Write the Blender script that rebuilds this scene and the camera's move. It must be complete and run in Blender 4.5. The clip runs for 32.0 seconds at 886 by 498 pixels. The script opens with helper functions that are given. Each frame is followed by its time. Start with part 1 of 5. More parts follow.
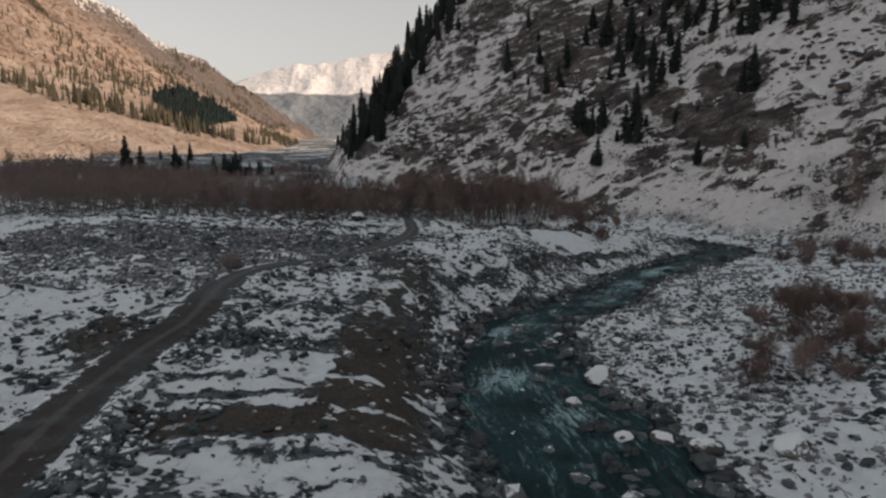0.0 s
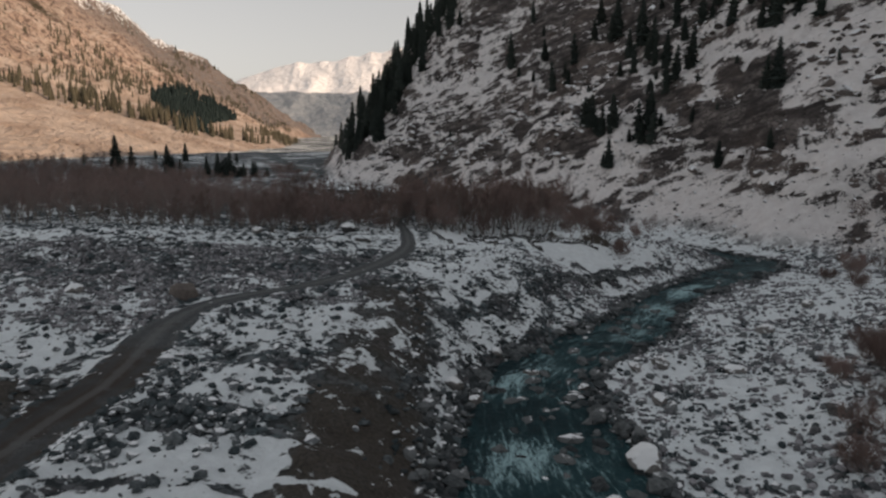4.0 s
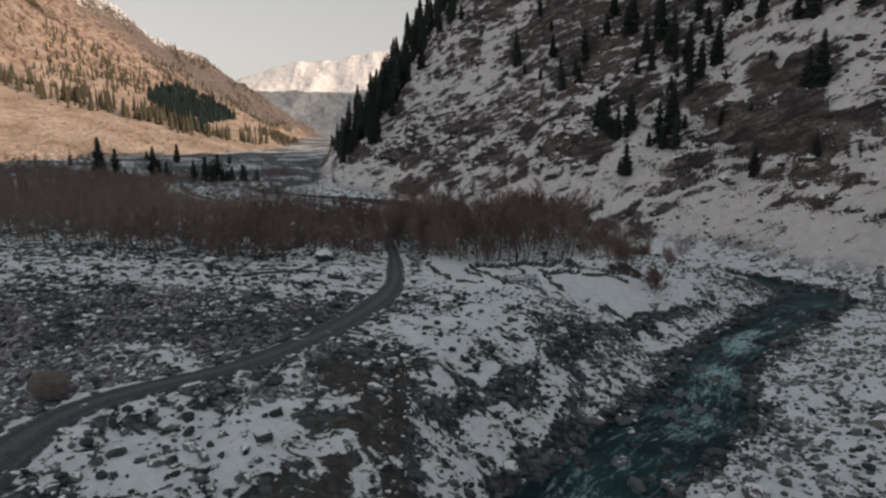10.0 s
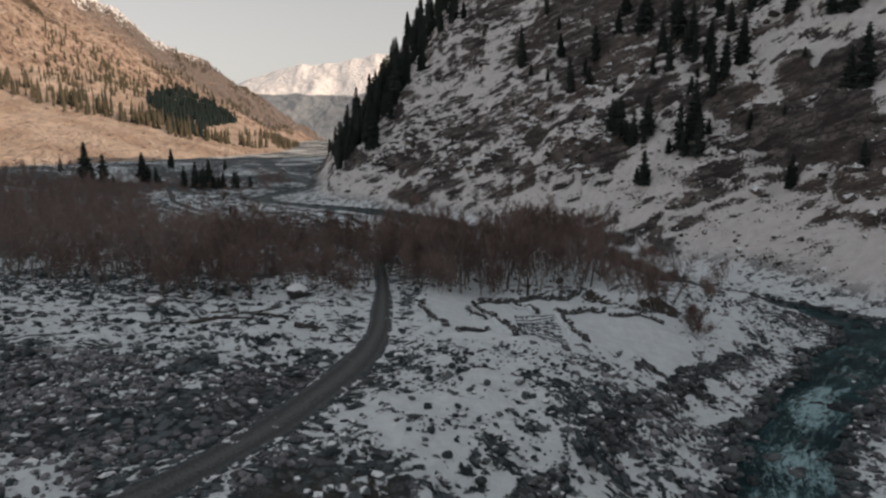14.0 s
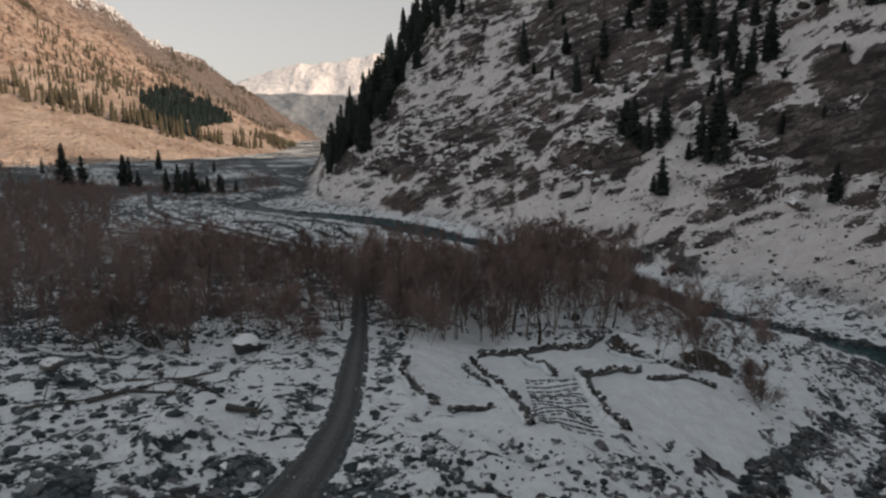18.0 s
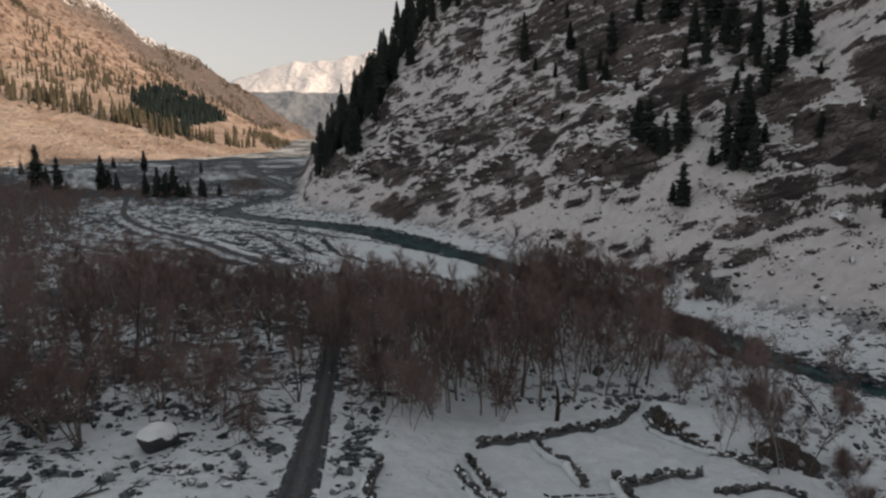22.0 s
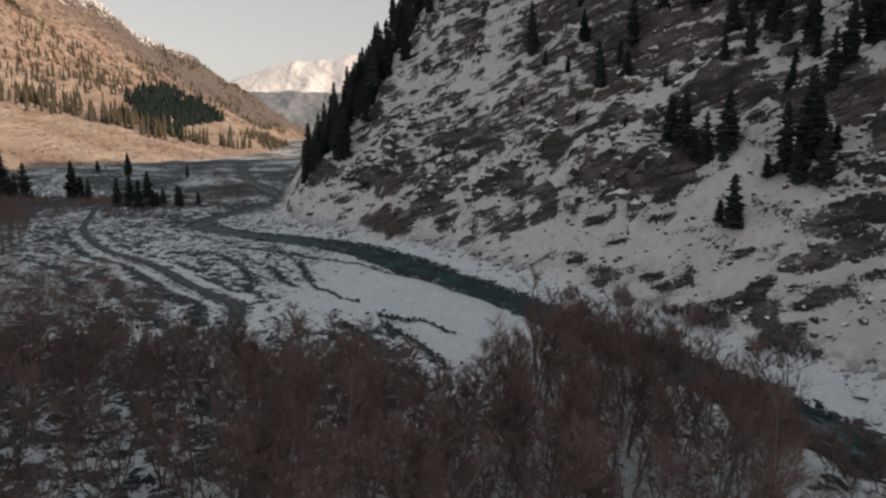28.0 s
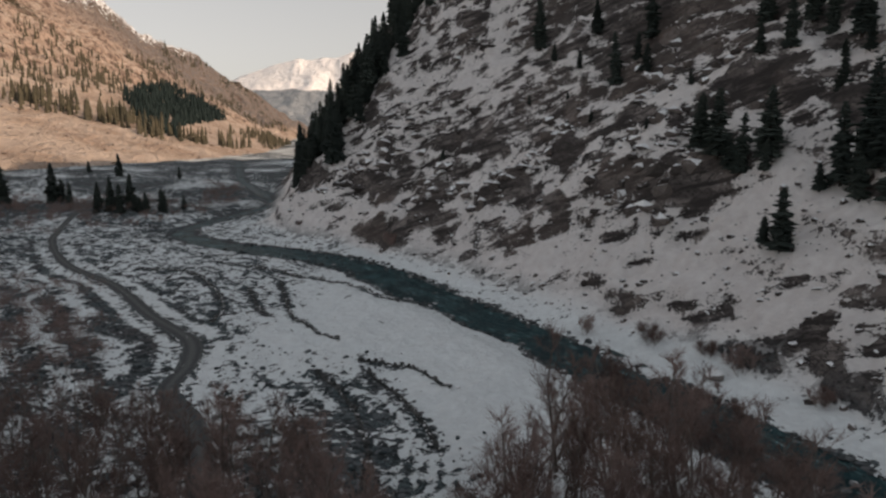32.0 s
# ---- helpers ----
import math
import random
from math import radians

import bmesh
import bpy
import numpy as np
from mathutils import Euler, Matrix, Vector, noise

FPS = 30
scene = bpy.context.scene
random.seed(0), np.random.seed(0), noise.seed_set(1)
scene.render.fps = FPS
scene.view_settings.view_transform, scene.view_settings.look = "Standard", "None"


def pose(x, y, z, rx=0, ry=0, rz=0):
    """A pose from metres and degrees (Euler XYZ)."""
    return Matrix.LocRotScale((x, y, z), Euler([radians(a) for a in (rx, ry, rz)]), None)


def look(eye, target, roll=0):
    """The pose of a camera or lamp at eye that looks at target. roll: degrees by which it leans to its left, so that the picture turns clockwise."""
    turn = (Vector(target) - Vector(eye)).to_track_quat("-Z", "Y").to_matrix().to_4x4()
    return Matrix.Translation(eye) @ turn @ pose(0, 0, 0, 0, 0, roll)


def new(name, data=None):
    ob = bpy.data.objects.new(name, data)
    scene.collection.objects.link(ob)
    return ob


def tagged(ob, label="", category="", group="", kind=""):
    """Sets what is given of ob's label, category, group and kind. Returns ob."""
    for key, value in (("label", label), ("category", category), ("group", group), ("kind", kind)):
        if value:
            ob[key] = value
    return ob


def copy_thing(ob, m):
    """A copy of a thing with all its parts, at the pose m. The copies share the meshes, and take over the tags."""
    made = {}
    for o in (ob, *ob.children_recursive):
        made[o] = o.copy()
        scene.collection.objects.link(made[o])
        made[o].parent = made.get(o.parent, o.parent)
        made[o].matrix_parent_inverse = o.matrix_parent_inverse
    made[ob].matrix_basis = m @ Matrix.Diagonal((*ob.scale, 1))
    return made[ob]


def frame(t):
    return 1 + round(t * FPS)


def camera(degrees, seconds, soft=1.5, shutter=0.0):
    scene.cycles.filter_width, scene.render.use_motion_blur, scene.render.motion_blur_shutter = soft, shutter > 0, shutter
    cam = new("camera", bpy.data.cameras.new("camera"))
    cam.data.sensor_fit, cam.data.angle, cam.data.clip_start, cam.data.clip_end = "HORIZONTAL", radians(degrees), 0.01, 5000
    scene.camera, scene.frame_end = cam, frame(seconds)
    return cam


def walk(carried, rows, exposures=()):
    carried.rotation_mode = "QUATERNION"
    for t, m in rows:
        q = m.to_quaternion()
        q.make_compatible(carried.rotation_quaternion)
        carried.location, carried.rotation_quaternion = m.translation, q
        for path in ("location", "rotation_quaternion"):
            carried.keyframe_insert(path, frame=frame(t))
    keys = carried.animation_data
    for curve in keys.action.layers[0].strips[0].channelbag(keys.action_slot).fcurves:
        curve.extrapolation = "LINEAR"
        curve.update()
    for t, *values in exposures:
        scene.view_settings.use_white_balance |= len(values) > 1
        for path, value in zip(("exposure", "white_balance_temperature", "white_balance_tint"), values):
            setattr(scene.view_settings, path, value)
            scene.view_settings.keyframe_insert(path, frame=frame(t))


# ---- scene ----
cam = camera(66.0, 32.0, soft=2.4)


def eye(x, y, z, pitch, yaw, roll):
    return pose(x, y, z, 90 + pitch, 0, yaw) @ pose(0, 0, 0, 0, 0, -roll)


PATH = [
    (0.0, eye(0.00, 0.44, 22.00, -10.39, 0.20, -0.09)),
    (1.0, eye(0.10, 4.99, 22.02, -10.42, 0.22, -0.10)),
    (2.0, eye(0.20, 9.22, 22.08, -10.46, 0.27, -0.08)),
    (3.0, eye(0.26, 13.32, 22.19, -10.51, 0.32, -0.04)),
    (3.5, eye(0.26, 15.42, 22.26, -10.51, 0.33, -0.04)),
    (5.5, eye(0.47, 24.18, 22.58, -10.56, 0.41, -0.03)),
    (6.0, eye(0.56, 26.30, 22.63, -10.55, 0.41, -0.05)),
    (7.0, eye(0.70, 30.55, 22.79, -10.57, 0.43, -0.06)),
    (8.0, eye(0.80, 34.86, 22.87, -10.55, 0.44, -0.06)),
    (9.0, eye(0.90, 39.20, 23.11, -10.58, 0.47, -0.06)),
    (10.0, eye(1.12, 43.69, 23.37, -10.58, 0.52, -0.07)),
    (11.0, eye(1.26, 48.53, 23.61, -10.56, 0.57, -0.08)),
    (12.0, eye(1.37, 53.61, 23.72, -10.48, 0.63, -0.06)),
    (13.0, eye(1.63, 58.90, 23.88, -10.41, 0.73, -0.02)),
    (14.0, eye(1.80, 64.15, 24.12, -10.36, 0.79, 0.07)),
    (15.0, eye(1.99, 69.59, 24.29, -10.35, 0.79, 0.03)),
    (15.5, eye(2.02, 72.41, 24.40, -10.34, 0.79, 0.02)),
    (17.5, eye(2.27, 83.40, 24.77, -10.37, 0.68, -0.04)),
    (18.0, eye(2.40, 86.12, 24.83, -10.37, 0.64, -0.06)),
    (19.0, eye(2.53, 91.56, 25.01, -10.40, 0.56, -0.11)),
    (20.0, eye(2.63, 96.90, 25.27, -10.44, 0.48, -0.14)),
    (21.0, eye(2.89, 102.32, 25.49, -10.48, 0.45, -0.09)),
    (22.0, eye(3.10, 107.67, 25.75, -10.52, 0.41, -0.03)),
    (23.0, eye(3.19, 113.01, 25.92, -10.54, 0.38, -0.01)),
    (24.0, eye(3.29, 118.34, 25.89, -10.47, 0.37, -0.02)),
    (25.0, eye(3.56, 123.71, 25.85, -10.42, 0.41, -0.01)),
    (25.5, eye(3.69, 126.32, 25.85, -10.43, 0.43, 0.01)),
    (27.5, eye(4.09, 136.96, 26.48, -10.54, 0.55, 0.17)),
    (28.0, eye(4.19, 139.66, 26.62, -10.59, 0.59, 0.20)),
    (29.0, eye(4.50, 145.06, 26.78, -10.62, 0.69, 0.18)),
    (30.0, eye(4.79, 150.31, 27.05, -10.67, 0.76, 0.23)),
    (31.0, eye(5.10, 155.49, 27.23, -10.69, 0.83, 0.24)),
    (32.0, eye(5.36, 160.58, 27.51, -10.74, 0.91, 0.23)),
]
walk(cam, PATH, exposures=((0.0, 0.0), (32.0, 0.0)))

# ---------------------------------------------------------------- light
SUN_TO = Vector((0.857, -0.346, 0.386)).normalized()
SUN_EL = math.asin(SUN_TO.z)
SUN_AZ = math.atan2(SUN_TO.x, SUN_TO.y)

world = bpy.data.worlds.new("sky")
scene.world = world
world.use_nodes = True
wn = world.node_tree.nodes
wl = world.node_tree.links
wn.clear()
sky = wn.new("ShaderNodeTexSky")
sky.sky_type = "NISHITA"
sky.sun_disc = False
sky.sun_elevation = SUN_EL
sky.sun_rotation = SUN_AZ
sky.altitude = 2500
sky.air_density = 1.0
sky.dust_density = 4.0
hsv = wn.new("ShaderNodeHueSaturation")
hsv.inputs["Saturation"].default_value = 0.24
tint = wn.new("ShaderNodeMix")
tint.data_type = "RGBA"
tint.blend_type = "MULTIPLY"
tint.inputs["Factor"].default_value = 1.0
geo_w = wn.new("ShaderNodeTexCoord")
sep_w = wn.new("ShaderNodeSeparateXYZ")
wl.new(geo_w.outputs["Generated"], sep_w.inputs[0])
haze = wn.new("ShaderNodeMapRange")
haze.inputs["From Min"].default_value, haze.inputs["From Max"].default_value = 0.0, 0.45
wl.new(sep_w.outputs["Z"], haze.inputs["Value"])
veil = wn.new("ShaderNodeMix")
veil.data_type = "RGBA"
veil.inputs["A"].default_value = (0.945, 0.875, 0.80, 1)
veil.inputs["B"].default_value = (1.0, 1.0, 0.995, 1)
wl.new(haze.outputs[0], veil.inputs["Factor"])
wl.new(veil.outputs["Result"], tint.inputs["B"])
bg = wn.new("ShaderNodeBackground")
bg.inputs["Strength"].default_value = 0.235
wo = wn.new("ShaderNodeOutputWorld")
wl.new(sky.outputs[0], hsv.inputs["Color"])
gam = wn.new("ShaderNodeGamma")
gam.inputs["Gamma"].default_value = 0.60
wl.new(hsv.outputs[0], gam.inputs["Color"])
wl.new(gam.outputs[0], tint.inputs["A"])
wl.new(tint.outputs["Result"], bg.inputs["Color"])
wl.new(bg.outputs[0], wo.inputs["Surface"])

sun_data = bpy.data.lights.new("sun", "SUN")
sun_data.energy = 3.8
sun_data.angle = radians(0.6)
sun_data.color = (1.0, 0.73, 0.52)
sun = new("sun", sun_data)
sun.matrix_world = look(SUN_TO * 100, (0, 0, 0))


# ---------------------------------------------------------------- materials
class Mat:
    """A small builder of node materials."""

    def __init__(self, name, rough=0.9):
        self.m = bpy.data.materials.new(name)
        self.m.use_nodes = True
        self.t = self.m.node_tree
        self.p = self.t.nodes["Principled BSDF"]
        self.p.inputs["Roughness"].default_value = rough
        self.p.inputs["Specular IOR Level"].default_value = 0.25
        geo = self.t.nodes.new("ShaderNodeNewGeometry")
        self.pos, self.nrm, self.island = geo.outputs["Position"], geo.outputs["Normal"], geo.outputs["Random Per Island"]

    def link(self, a, b):
        self.t.links.new(a, b)

    def put(self, sock, v):
        if isinstance(v, (int, float)):
            sock.default_value = v
        elif isinstance(v, tuple):
            sock.default_value = (*v, 1) if len(v) == 3 and len(sock.default_value) == 4 else v
        else:
            self.link(v, sock)

    def math(self, op, a, b=0.0, c=None, clamp=False):
        n = self.t.nodes.new("ShaderNodeMath")
        n.operation, n.use_clamp = op, clamp
        self.put(n.inputs[0], a)
        self.put(n.inputs[1], b)
        if c is not None:
            self.put(n.inputs[2], c)
        return n.outputs[0]

    def noise(self, scale, detail=4.0, rough=0.55, vec=None, stretch=None, lac=2.0, dist=0.0):
        n = self.t.nodes.new("ShaderNodeTexNoise")
        n.inputs["Scale"].default_value = scale
        n.inputs["Detail"].default_value = detail
        n.inputs["Roughness"].default_value = rough
        n.inputs["Lacunarity"].default_value = lac
        n.inputs["Distortion"].default_value = dist
        v = vec or self.pos
        if stretch:
            mp = self.t.nodes.new("ShaderNodeMapping")
            mp.inputs["Scale"].default_value = stretch[:3]
            if len(stretch) > 3:
                mp.inputs["Rotation"].default_value = tuple(radians(a) for a in stretch[3:6])
            self.link(v, mp.inputs["Vector"])
            v = mp.outputs[0]
        self.link(v, n.inputs["Vector"])
        return n.outputs[0]

    def voronoi(self, scale, feature="F1", vec=None):
        n = self.t.nodes.new("ShaderNodeTexVoronoi")
        n.feature = feature
        n.inputs["Scale"].default_value = scale
        self.link(vec or self.pos, n.inputs["Vector"])
        return n

    def ramp(self, fac, lo, hi, a=0.0, b=1.0):
        n = self.t.nodes.new("ShaderNodeMapRange")
        n.interpolation_type = "SMOOTHSTEP"
        self.put(n.inputs["Value"], fac)
        n.inputs["From Min"].default_value, n.inputs["From Max"].default_value = lo, hi
        n.inputs["To Min"].default_value, n.inputs["To Max"].default_value = a, b
        return n.outputs[0]

    def mix(self, f, a, b):
        n = self.t.nodes.new("ShaderNodeMix")
        n.data_type = "RGBA"
        self.put(n.inputs["Factor"], f)
        self.put(n.inputs["A"], a)
        self.put(n.inputs["B"], b)
        return n.outputs["Result"]

    def mixf(self, f, a, b):
        n = self.t.nodes.new("ShaderNodeMix")
        n.data_type = "FLOAT"
        self.put(n.inputs["Factor"], f)
        self.put(n.inputs["A"], a)
        self.put(n.inputs["B"], b)
        return n.outputs["Result"]

    def attr(self, name):
        n = self.t.nodes.new("ShaderNodeAttribute")
        n.attribute_name = name
        return n.outputs["Fac"]

    def objrand(self):
        return self.t.nodes.new("ShaderNodeObjectInfo").outputs["Random"]

    def up(self):
        n = self.t.nodes.new("ShaderNodeSeparateXYZ")
        self.link(self.nrm, n.inputs[0])
        return n.outputs["Z"]

    def bump(self, h, strength=0.5, dist=0.1):
        n = self.t.nodes.new("ShaderNodeBump")
        n.inputs["Strength"].default_value, n.inputs["Distance"].default_value = strength, dist
        self.link(h, n.inputs["Height"])
        self.link(n.outputs[0], self.p.inputs["Normal"])

    def color(self, c):
        self.put(self.p.inputs["Base Color"], c)
        return self.m


SNOW = (0.865, 0.88, 0.89)


def ground_material():
    m = Mat("snowy_rubble_ground", 0.9)
    a = m.noise(0.55, 7, 0.66, dist=0.6)
    b = m.noise(0.11, 3, 0.5)
    d = m.noise(4.0, 5, 0.6)
    rock = m.mix(m.ramp(d, 0.35, 0.65), (0.044, 0.062, 0.068), (0.130, 0.162, 0.172))
    rock = m.mix(m.ramp(b, 0.45, 0.65), rock, (0.074, 0.072, 0.074))
    warp = m.t.nodes.new("ShaderNodeVectorMath")
    warp.operation = "MULTIPLY_ADD"
    nz = m.t.nodes.new("ShaderNodeTexNoise")
    nz.inputs["Scale"].default_value = 1.1
    m.link(m.pos, nz.inputs["Vector"])
    m.link(nz.outputs["Color"], warp.inputs[0])
    warp.inputs[1].default_value = (0.9, 0.9, 0.9)
    m.link(m.pos, warp.inputs[2])
    cob = m.voronoi(1.25, vec=warp.outputs[0])
    pick = m.t.nodes.new("ShaderNodeSeparateColor")
    m.link(cob.outputs["Color"], pick.inputs[0])
    rock = m.mix(m.ramp(pick.outputs[0], 0.35, 1.0, 0.0, 0.75), rock, (0.175, 0.178, 0.19))
    rock = m.mix(m.ramp(cob.outputs["Distance"], 0.42, 0.70), rock, (0.030, 0.037, 0.040))
    dirt = m.mix(m.ramp(d, 0.3, 0.7), (0.042, 0.036, 0.030), (0.092, 0.078, 0.064))
    ground = m.mix(m.attr("dirt"), rock, dirt)
    cliff = m.noise(0.16, 6, 0.6, stretch=(0.6, 0.6, 1.6))
    face = m.mix(m.ramp(cliff, 0.38, 0.62), (0.100, 0.088, 0.084), (0.30, 0.266, 0.252))
    crack = m.noise(0.9, 7, 0.7, stretch=(1.0, 1.0, 2.2, 0, 35, 20))
    face = m.mix(m.ramp(crack, 0.37, 0.48), (0.034, 0.030, 0.029), face)
    xyz = m.t.nodes.new("ShaderNodeSeparateXYZ")
    m.link(m.pos, xyz.inputs[0])
    bed = m.math("ADD", xyz.outputs["Z"], m.math("ADD", m.math("MULTIPLY", xyz.outputs["X"], -0.30), m.math("MULTIPLY", xyz.outputs["Y"], 0.20)))
    com = m.t.nodes.new("ShaderNodeCombineXYZ")
    m.link(m.math("MULTIPLY", xyz.outputs["X"], 0.16), com.inputs["X"])
    m.link(m.math("MULTIPLY", xyz.outputs["Y"], 0.16), com.inputs["Y"])
    m.link(bed, com.inputs["Z"])
    strata = m.noise(0.62, 5, 0.62, vec=com.outputs[0])
    fold = m.noise(0.25, 4, 0.6)
    beds = m.noise(0.21, 4, 0.58, vec=com.outputs[0], dist=0.4)
    face = m.mix(m.ramp(strata, 0.52, 0.40), face, (0.052, 0.046, 0.045))
    face = m.mix(m.ramp(m.noise(0.035, 3, 0.5), 0.50, 0.62, 0.0, 0.45), face, (0.20, 0.158, 0.138))
    # blocks between joints, tilted with the beds
    jag = m.t.nodes.new("ShaderNodeCombineXYZ")
    m.link(m.math("ADD", m.math("MULTIPLY", xyz.outputs["X"], 0.36), m.math("MULTIPLY", fold, 1.2)), jag.inputs["X"])
    m.link(m.math("MULTIPLY", xyz.outputs["Y"], 0.36), jag.inputs["Y"])
    m.link(m.math("ADD", m.math("MULTIPLY", bed, 0.85), m.math("MULTIPLY", fold, 2.0)), jag.inputs["Z"])
    block = m.voronoi(0.55, vec=jag.outputs[0])
    block_id = m.t.nodes.new("ShaderNodeSeparateColor")
    m.link(block.outputs["Color"], block_id.inputs[0])
    joint = m.voronoi(0.55, "DISTANCE_TO_EDGE", vec=jag.outputs[0])
    face = m.mix(m.ramp(block_id.outputs[1], 0.2, 0.9, 0.0, 0.55), face, (0.062, 0.054, 0.052))
    face = m.mix(m.ramp(joint.outputs["Distance"], 0.05, 0.0, 0.0, 0.7), face, (0.045, 0.041, 0.040))
    ground = m.mix(m.attr("steep"), ground, face)
    # snow lies where it is flat enough and where the cover allows
    g = m.noise(0.28, 4, 0.6, dist=0.8)
    s = m.math("ADD", m.math("MULTIPLY", a, 0.75), m.math("ADD", m.math("MULTIPLY", b, 0.25), m.math("SUBTRACT", m.math("MULTIPLY", g, 1.0), 0.30)))
    s = m.math("ADD", s, m.math("MULTIPLY", m.math("SUBTRACT", m.attr("snow"), 0.5), 0.6))
    s = m.math("ADD", s, m.math("MULTIPLY", m.math("SUBTRACT", m.up(), 0.9), 0.75))
    s = m.math("ADD", s, m.math("MULTIPLY", m.math("SUBTRACT", m.noise(1.05, 4, 0.6, dist=0.5), 0.5), 0.74))
    floor_mask = m.ramp(s, 0.695, 0.755)
    # on the flank: ledges hold it, steep rock sheds it
    fine = m.noise(1.3, 6, 0.70, stretch=(1.0, 1.0, 1.8))
    mid = m.noise(0.22, 5, 0.6, dist=0.6)
    f = m.math("ADD", m.attr("cover"), m.math("MULTIPLY", m.math("SUBTRACT", m.up(), 0.70), 0.95))
    f = m.math("ADD", f, m.math("MULTIPLY", m.math("SUBTRACT", strata, 0.5), 0.75))
    f = m.math("ADD", f, m.math("MULTIPLY", m.math("SUBTRACT", beds, 0.5), 0.55))
    f = m.math("ADD", f, m.math("MULTIPLY", m.math("SUBTRACT", mid, 0.5), 0.75))
    f = m.math("ADD", f, m.math("MULTIPLY", m.math("SUBTRACT", fine, 0.5), 0.95))
    f = m.math("ADD", f, m.math("MULTIPLY", m.math("SUBTRACT", block_id.outputs[0], 0.5), 0.34))
    mask = m.mixf(m.attr("steep"), floor_mask, m.ramp(f, -0.03, 0.05))
    relief = m.math("ADD", m.math("MULTIPLY", mask, 0.25), m.math("MULTIPLY", d, 0.25))
    relief = m.math("SUBTRACT", relief, m.math("MULTIPLY", cob.outputs["Distance"], 0.30))
    crags = m.math("ADD", m.math("MULTIPLY", crack, 0.9), m.math("MULTIPLY", strata, 0.9))
    m.bump(m.math("ADD", relief, m.math("MULTIPLY", m.math("ADD", crags, m.math("MULTIPLY", block_id.outputs[2], 0.8)), m.attr("steep"))), 0.9, 0.8)
    snow = m.mix(m.ramp(m.noise(0.8, 4), 0.3, 0.7), (0.745, 0.785, 0.80), (0.835, 0.88, 0.895))
    # warm bounce light on the flank is put into its snow colour
    warm_lit = m.mix(m.ramp(m.noise(0.5, 5), 0.3, 0.7), (0.79, 0.75, 0.735), (0.895, 0.863, 0.848))
    snow = m.mix(m.attr("steep"), snow, warm_lit)
    return m.color(m.mix(mask, ground, snow))


def stone_material(name="grey_stone", lo=(0.036, 0.049, 0.054), hi=(0.190, 0.205, 0.212), cap=0.06, island=True):
    m = Mat(name, 0.88)
    n = m.noise(2.5, 6, 0.62)
    r = m.island if island else m.objrand()
    c = m.mix(m.ramp(m.math("ADD", m.math("MULTIPLY", n, 0.7), m.math("MULTIPLY", r, 0.5)), 0.35, 0.85), lo, hi)
    s = m.math("ADD", m.up(), m.math("MULTIPLY", m.noise(1.7, 4), 0.6))
    s = m.math("ADD", s, m.math("MULTIPLY", m.math("SUBTRACT", r, 0.5), 0.55))
    m.bump(n, 0.6, 0.1)
    return m.color(m.mix(m.ramp(s, 1.32 - cap, 1.42 - cap), c, SNOW))


def water_material():
    m = Mat("mountain_river_water", 0.4)
    com = m.t.nodes.new("ShaderNodeCombineXYZ")
    m.link(m.math("MULTIPLY", m.attr("along"), 0.20), com.inputs["X"])
    m.link(m.math("MULTIPLY", m.attr("across"), 1.15), com.inputs["Y"])
    n = m.noise(1.0, 6, 0.66, vec=com.outputs[0], dist=1.0)
    k = m.noise(0.16, 3, 0.5)
    thin = m.t.nodes.new("ShaderNodeCombineXYZ")
    m.link(m.math("MULTIPLY", m.attr("along"), 0.75), thin.inputs["X"])
    m.link(m.math("MULTIPLY", m.attr("across"), 2.0), thin.inputs["Y"])
    n2 = m.noise(1.0, 5, 0.68, vec=thin.outputs[0], dist=1.4)
    f = m.math("ADD", m.math("ADD", n, m.math("MULTIPLY", k, 0.4)), m.math("MULTIPLY", m.math("MULTIPLY", m.attr("riffle"), n2), 0.85))
    f = m.math("ADD", f, m.math("MULTIPLY", m.math("SUBTRACT", n2, 0.5), 0.75))
    foam = m.ramp(f, 0.75, 1.10)
    m.bump(m.math("ADD", m.noise(1.3, 5, 0.65, dist=0.8), n), 0.9, 0.35)
    m.p.inputs["IOR"].default_value = 1.16
    m.put(m.p.inputs["Roughness"], m.ramp(foam, 0, 1, 0.38, 0.85))
    deep = m.mix(m.ramp(k, 0.4, 0.6), (0.015, 0.034, 0.040), (0.026, 0.062, 0.070))
    deep = m.mix(m.ramp(n, 0.45, 0.75), deep, (0.042, 0.090, 0.096))
    return m.color(m.mix(foam, deep, (0.38, 0.55, 0.57)))


